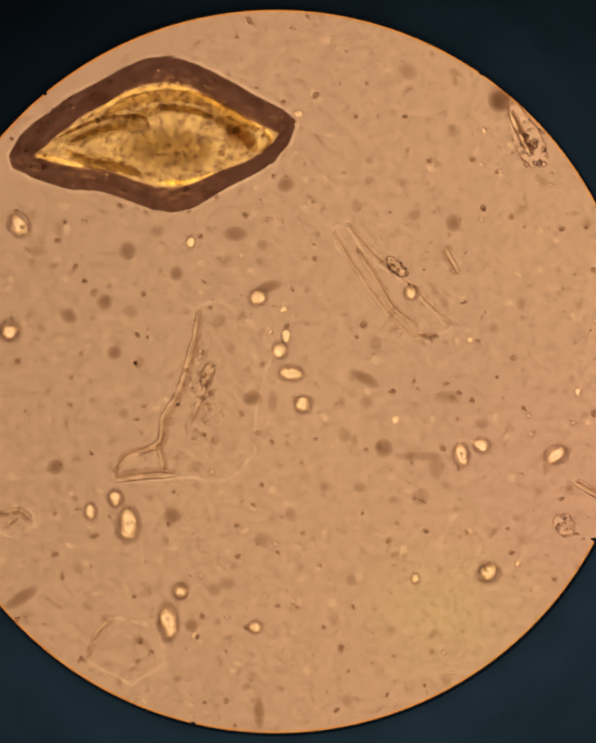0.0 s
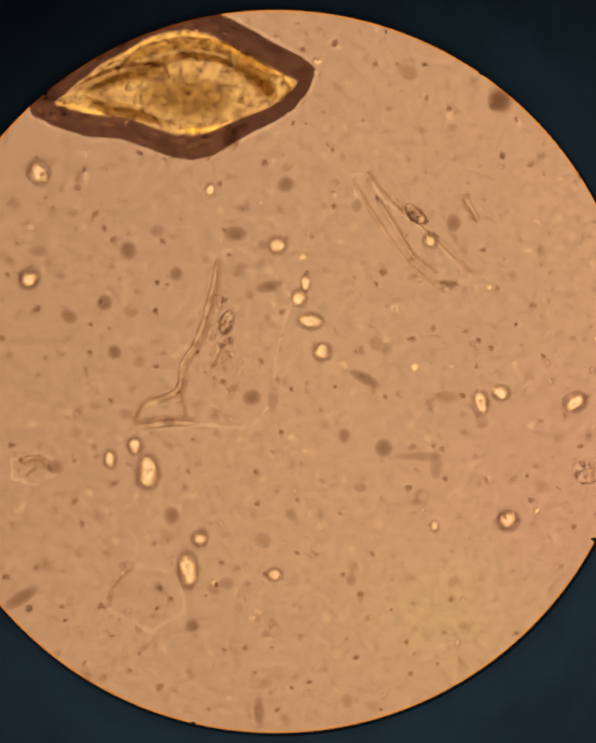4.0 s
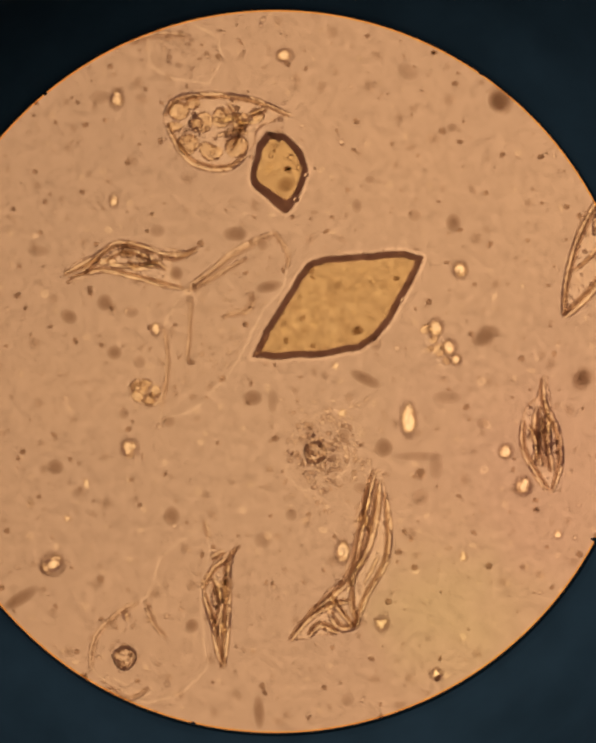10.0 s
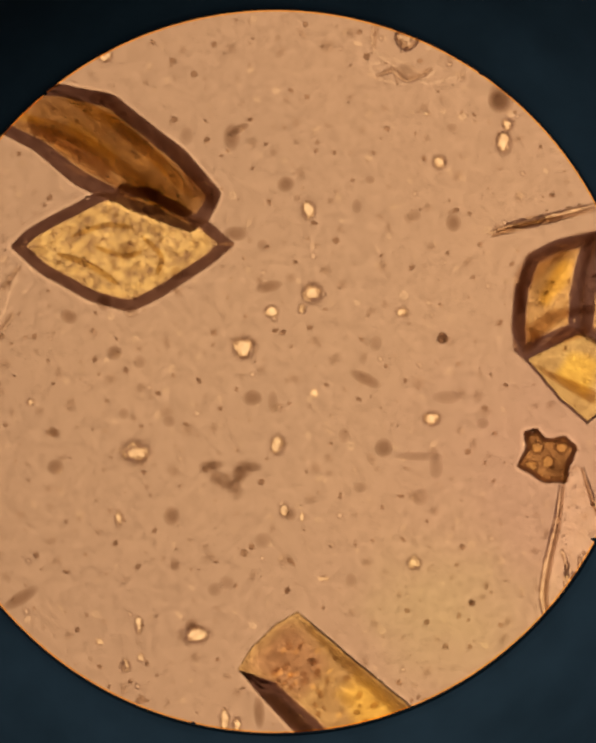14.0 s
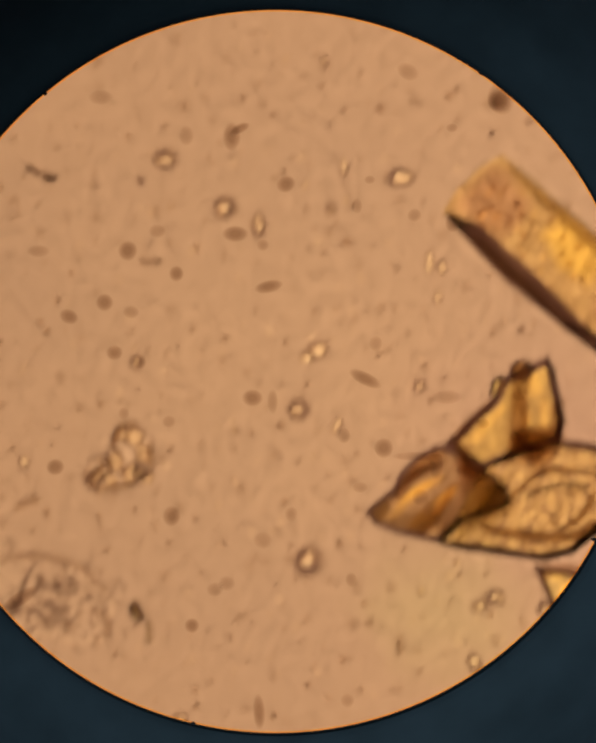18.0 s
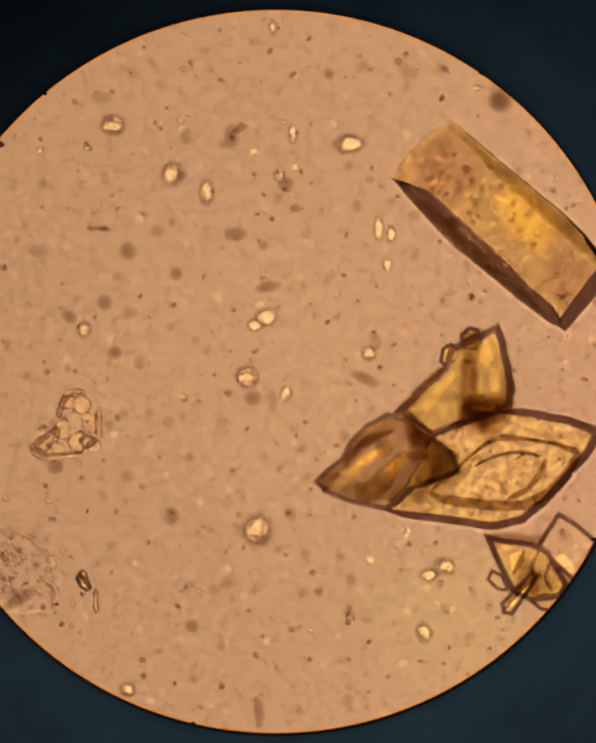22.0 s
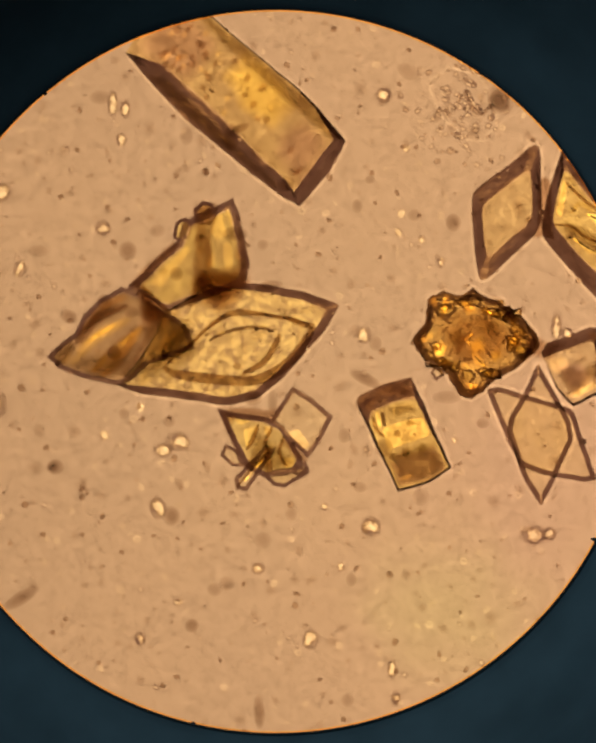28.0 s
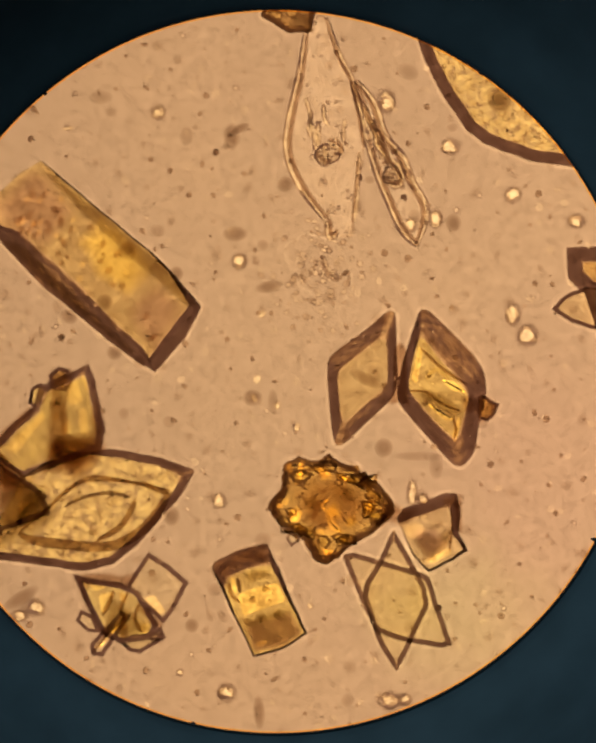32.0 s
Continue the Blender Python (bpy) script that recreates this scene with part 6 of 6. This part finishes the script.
def bright_cells():
    """Round and oval cells brightened by tints above 1: time, x, y, half widths, turn."""
    rows = [(0.0, [(40, 475, 28, 16, -50), (20, 700, 20, 20, 0), (545, 628, 18, 15, 0), (590, 740, 17, 14, 50), (604, 708, 9, 14, 0), (615, 788, 24, 15, -15), (638, 853, 17, 17, 0), (243, 1052, 15, 17, 0),
                   (272, 1105, 21, 33, 5), (190, 1080, 12, 17, 0), (380, 1250, 16, 15, 0), (355, 1315, 20, 33, 10), (538, 1325, 15, 12, 0), (975, 960, 15, 23, 20), (1015, 940, 18, 13, -30), (1175, 960, 25, 16, 35),
                   (1030, 1208, 20, 20, 0), (868, 617, 14, 14, 0), (402, 512, 9, 12, 0), (628, 240, 9, 9, 0), (410, 1342, 8, 9, 0), (600, 652, 9, 9, 0), (835, 885, 8, 9, 0), (993, 718, 8, 8, 0), (1220, 827, 8, 10, 0), (877, 1222, 8, 11, 0), (1092, 1190, 7, 7, 0), (1022, 275, 7, 7, 0)]),
            (6.0, [(865, 692, 34, 42, 15), (955, 705, 23, 17, 0), (836, 746, 16, 14, 0), (1200, 658, 21, 21, 0), (1207, 766, 21, 24, 30), (1050, 766, 14, 13, 0), (883, 972, 17, 17, 0), (622, 260, 16, 26, 0), (340, 1097, 15, 32, 0),
                   (397, 905, 15, 17, 0), (425, 945, 14, 15, 0), (441, 972, 11, 11, 0), (546, 1166, 14, 14, 0), (584, 1240, 17, 19, -20), (77, 328, 16, 14, 0), (732, 421, 13, 13, 0), (1050, 300, 13, 17, 0), (800, 1275, 22, 20, 0),
                   (449, 782, 15, 15, 0), (550, 362, 11, 9, 0), (832, 450, 10, 7, 0), (656, 1342, 10, 10, 0), (812, 1473, 14, 16, 0), (845, 1460, 9, 9, 0), (543, 155, 7, 7, 0), (200, 1085, 9, 9, 0)]),
            (13.0, [(270, 920, 17, 17, 0), (105, 1165, 24, 20, 35), (845, 860, 13, 30, 0), (1055, 930, 15, 11, 0), (1097, 1006, 16, 22, 0), (900, 672, 9, 9, 0), (926, 715, 10, 9, 0), (945, 738, 7, 7, 0),
                    (720, 1137, 14, 23, 0), (976, 1148, 9, 10, 0), (918, 1396, 12, 12, 0), (600, 96, 12, 12, 0), (262, 1273, 10, 10, 0), (803, 1290, 14, 15, 0), (244, 180, 13, 18, 0), 
                    (237, 397, 9, 13, 0), (950, 553, 11, 14, 0), (178, 993, 7, 10, 0), (705, 745, 7, 7, 0), (140, 1068, 8, 8, 0), (325, 667, 10, 12, 0)]),
            (14.0, [(515, 733, 21, 22, 0), (660, 618, 20, 20, 0), (572, 658, 13, 12, 0), (638, 652, 10, 10, 0), (650, 443, 13, 18, 10), (928, 342, 13, 13, 0), (1063, 298, 16, 20, 0), (1073, 262, 11, 12, 0), (914, 884, 16, 14, 0), (586, 940, 14, 18, -20),
                    (283, 955, 26, 22, 0), (410, 1340, 26, 17, 10), (264, 1406, 10, 12, 0), (292, 1320, 8, 16, 0), (663, 830, 9, 9, 0), (474, 1520, 9, 20, 0), (500, 1530, 9, 14, 0), (683, 1222, 10, 7, 0), (850, 658, 12, 8, 10), (900, 238, 7, 7, 0), (222, 118, 14, 10, 20)]),
            (19.0, [(872, 155, 19, 20, 0), (848, 193, 11, 11, 0), (778, 203, 12, 12, 0), (1130, 437, 21, 14, 20), (110, 847, 22, 18, 0), (237, 950, 20, 20, 0), (310, 990, 13, 22, 10), (503, 857, 8, 18, 0), (615, 880, 26, 18, 5),
                    (80, 350, 10, 10, 0), (262, 395, 10, 8, 0), (435, 1253, 20, 15, 20), (413, 1270, 14, 11, 0), (393, 1380, 20, 20, 0), (492, 515, 24, 20, 0), (790, 495, 20, 22, 0), (685, 1045, 14, 20, -15), (708, 1048, 9, 10, 0),
                    (868, 392, 8, 13, 20), (885, 770, 14, 9, 0), (1075, 735, 13, 13, 0), (60, 895, 9, 9, 0), (653, 1330, 13, 13, 0), (800, 625, 9, 12, 0), (838, 638, 7, 9, 0), (450, 640, 8, 12, 0), (497, 935, 9, 9, 0)]),
            (20.0, [(866, 360, 30, 20, 10), (487, 432, 13, 14, 0), (557, 467, 12, 17, 0), (932, 530, 20, 22, 0), (958, 532, 10, 10, 0), (297, 749, 13, 14, 0), (662, 738, 15, 15, 0), (683, 724, 10, 9, 0), (645, 840, 18, 16, 0), (660, 1172, 25, 28, -30),
                    (1060, 1250, 20, 15, 0), (58, 962, 11, 12, 0), (903, 1237, 10, 10, 0), (390, 1512, 14, 12, 0), (735, 410, 12, 12, 0), (724, 885, 9, 16, -30), (507, 893, 9, 9, 0), (205, 372, 9, 9, 0), (305, 985, 12, 12, 0), (980, 1178, 8, 10, 0), (655, 372, 8, 8, 0), (1015, 1390, 12, 20, 30)]),
            (28.0, [(247, 197, 13, 22, 0), (268, 200, 9, 9, 0), (810, 200, 13, 14, 0), (768, 708, 13, 13, 0), (371, 918, 18, 14, 10), (216, 913, 11, 12, 0), (335, 1063, 10, 20, 10), (782, 1112, 16, 17, 0), (1129, 1130, 22, 16, -20), (1160, 1128, 12, 12, 0),
                    (655, 1350, 12, 18, -30), (828, 1412, 8, 16, 0), (836, 1475, 8, 12, 0), (685, 1070, 8, 8, 0), (545, 1200, 12, 9, 0), (720, 1197, 8, 10, 0), (256, 295, 9, 11, 0), (1175, 690, 9, 24, 0), (1197, 703, 12, 10, 0), (930, 552, 9, 9, 0),
                    (858, 313, 8, 8, 0), (842, 490, 8, 8, 0), (890, 505, 7, 9, 0), (960, 930, 7, 7, 0), (375, 1272, 9, 9, 0), (295, 1350, 9, 12, 0)]),
            (32.0, [(816, 215, 18, 20, 0), (920, 462, 13, 16, 0), (1083, 665, 14, 20, 0), (1113, 708, 20, 19, 0), (1217, 466, 17, 12, 0), (502, 555, 11, 15, 0), (457, 1055, 12, 12, 0), (466, 1492, 17, 20, 0), (818, 1500, 14, 14, 0), (950, 310, 17, 14, 0),
                    (1083, 410, 17, 12, 40), (868, 474, 12, 12, 0), (630, 898, 8, 10, 0), (543, 800, 7, 10, 0), (40, 1300, 15, 12, 0)])]
    k, taken = 0, []
    for t, lot in rows:
        for x, y, rx, ry, turn in lot:
            k += 1
            sx, sy = spot(t, x, y)
            if any(math.hypot(sx - a, sy - b) < max(36, 0.75 * (r + max(rx, ry))) for a, b, r, when in taken if when != t):
                continue
            taken.append((sx, sy, max(rx, ry), t))
            big = max(rx, ry) > 15
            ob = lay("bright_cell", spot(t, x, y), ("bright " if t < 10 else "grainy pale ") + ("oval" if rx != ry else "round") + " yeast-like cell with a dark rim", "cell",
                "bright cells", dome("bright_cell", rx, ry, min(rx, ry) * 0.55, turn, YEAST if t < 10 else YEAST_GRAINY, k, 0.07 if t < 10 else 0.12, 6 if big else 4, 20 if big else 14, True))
            # tinted disc that draws the blurred dark ring round the cell
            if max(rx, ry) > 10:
                part("dark_halo", dome("dark_halo", rx * 1.6, ry * 1.6, 0.3, turn, HALO, k + 500, 0.06, 2, 20), ob, "soft brown halo round the cell, put in by tint")


def dark_clumps():
    t = 19.0
    rnd = random.Random(3)
    ob = lay("flake", spot(t, 680, 540), "ragged dark brown flake in the fluid", "debris")
    for k, (x, y) in enumerate([(-40, -10), (-22, 8), (-4, 26), (14, 34), (24, 10), (46, -10), (-30, -14), (30, -4)] + [(-45, -5), (0, 8), (22, 20)]):
        soft = k < 8
        p = part("flake_piece", dome("flake_piece", rnd.uniform(18, 26) if soft else 6, rnd.uniform(15, 22) if soft else 5, 3, 0, DUST if soft else DARK, k, 0.3, 3, 12), ob)
        p.location = ((x + rnd.uniform(-4, 4)) * UNIT, -(y + rnd.uniform(-4, 4)) * UNIT, k * 0.3 * UNIT)
    for i, (t, x, y, rx, ry, n) in enumerate([(6.0, 780, 1262, 25, 21, 8), (6.0, 486, 180, 22, 18, 6), (6.0, 708, 1008, 26, 25, 1), (6.0, 512, 915, 30, 20, 1), (6.0, 785, 790, 22, 18, 2), (13.0, 1222, 780, 24, 26, 1), (13.0, 1018, 690, 34, 18, 1),
                                            (6.0, 1050, 1130, 11, 9, 2), (6.0, 950, 582, 10, 10, 1), (6.0, 877, 1098, 8, 8, 2), (14.0, 932, 716, 20, 20, 2), (14.0, 107, 912, 11, 10, 1), (13.0, 753, 669, 15, 13, 2), (13.0, 603, 330, 14, 9, 3), (13.0, 1130, 1050, 12, 9, 2), (14.0, 370, 1192, 14, 16, 1),
                                            (19.0, 318, 462, 13, 12, 1), (19.0, 78, 1062, 18, 10, 2), (20.0, 345, 535, 13, 8, 2), (28.0, 437, 362, 10, 12, 2), (32.0, 458, 318, 11, 10, 2), (23.0, 168, 742, 11, 6, 2), (20.0, 745, 494, 10, 10, 1),
                                            (20.0, 602, 884, 9, 9, 1), (0.0, 1103, 862, 9, 6, 2), (13.0, 885, 973, 11, 11, 1), (13.0, 190, 587, 11, 13, 2), (9.0, 870, 1187, 8, 7, 1), (9.0, 1130, 1218, 13, 7, 1), (28.0, 110, 987, 13, 13, 1)]):
        ob = lay("debris_grain", spot(t, x, y), "dark brown grain of debris in the fluid" if n == 1 else "dark clump of debris grains in the fluid", "debris", "dark debris", z=40 if (x, y) in ((753, 669), (603, 330)) else 0)
        for k in range(n):
            s = 1.0 if n == 1 else rnd.uniform(0.45, 0.7)
            p = part("grain", dome("grain", rx * s, ry * s, min(rx, ry) * (0.12 if n == 1 and rx > 12 else 0.42) * s, 0, DUST if n == 1 and rx > 12 else YEAST if n > 5 and k % 3 == 1 else DARK, 10 * i + k, 0.15, 4, 12), ob)
            if n > 1:
                p.location = (rnd.uniform(-0.5, 0.5) * rx * UNIT, rnd.uniform(-0.5, 0.5) * ry * UNIT, k * 0.4 * UNIT)


def fine_debris():
    """Specks past counting, strewn over the stretches of the slide that are looked at."""
    rnd = random.Random(12)
    fields = [SHIFT[t] for t in (0.0, 5.5, 6.0, 6.5, 9.0, 13.0, 13.3, 14.0, 15.5, 17.0, 17.5, 20.0, 23.0, 24.0, 28.5, 32.0)]
    def strewn(step, chance):
        done, res = set(), []
        for sx, sy in fields:
            for i in range(int((582 - 800 - sx) // step), int((582 + 800 - sx) // step) + 1):
                for j in range(int((784 - 800 - sy) // step), int((784 + 800 - sy) // step) + 1):
                    if (i, j) not in done:
                        done.add((i, j))
                        if rnd.random() < chance:
                            res.append(((i + rnd.random()) * step, (j + rnd.random()) * step))
        return res
    for name, step, chance, low, high, mat, flat, deep, label in (
            ("clear_specks", 80, 0.8, 2.4, 7.0, GRANULE, 0.5, 58, "many tiny clear specks strewn through the fluid"),
            ("weak_specks", 56, 0.75, 2.4, 9.0, SPECK, 0.3, 30, "many faint clear specks strewn through the fluid"),
            ("brown_specks", 58, 0.75, 2.6, 8.5, DARK, 0.4, 60, "many tiny dark brown specks strewn through the fluid"),
            ("pale_specks", 130, 0.7, 3.5, 8.0, GRANULE, 0.5, 0.1, "many small pale specks strewn through the fluid"),
            ("blurred_specks", 64, 0.85, 6.0, 20.0, SHADE, 0.1, 0.1, "many soft brownish specks sunk in the fluid")):
        spots = [(x - 629, y - 784, low + (high - low) * rnd.random() ** 2.3) for x, y in strewn(step, chance)]
        MOVERS.append(tagged(new(name, beads(name, spots, deep, mat, 7, flat)), label, "debris", "", "stuff"))


cells_of_first_field()
cells_of_second_field()
cells_of_third_field()
cells_of_last_field()
bright_cells()
dark_clumps()
fine_debris()


# ---- the slide's way ----
def motions():
    when = [row[0] for row in SLIDE]
    way = [(t, float(np.interp(t, when, [row[1] for row in SLIDE])), float(np.interp(t, when, [row[2] for row in SLIDE])))
           for t in sorted({*when, *(row[0] for row in FOCUS)})]
    for ob in MOVERS:
        x, y, z = ob.location
        own = DRIFT.get(ob.name, [(0.0, 0, 0), (32.0, 0, 0)])
        ts, us, vs = zip(*own)
        walk(ob, [(t, pose(x + (sx + float(np.interp(t, ts, us))) * UNIT, y - (sy + float(np.interp(t, ts, vs))) * UNIT, z - drop(t))) for t, sx, sy in way])


motions()
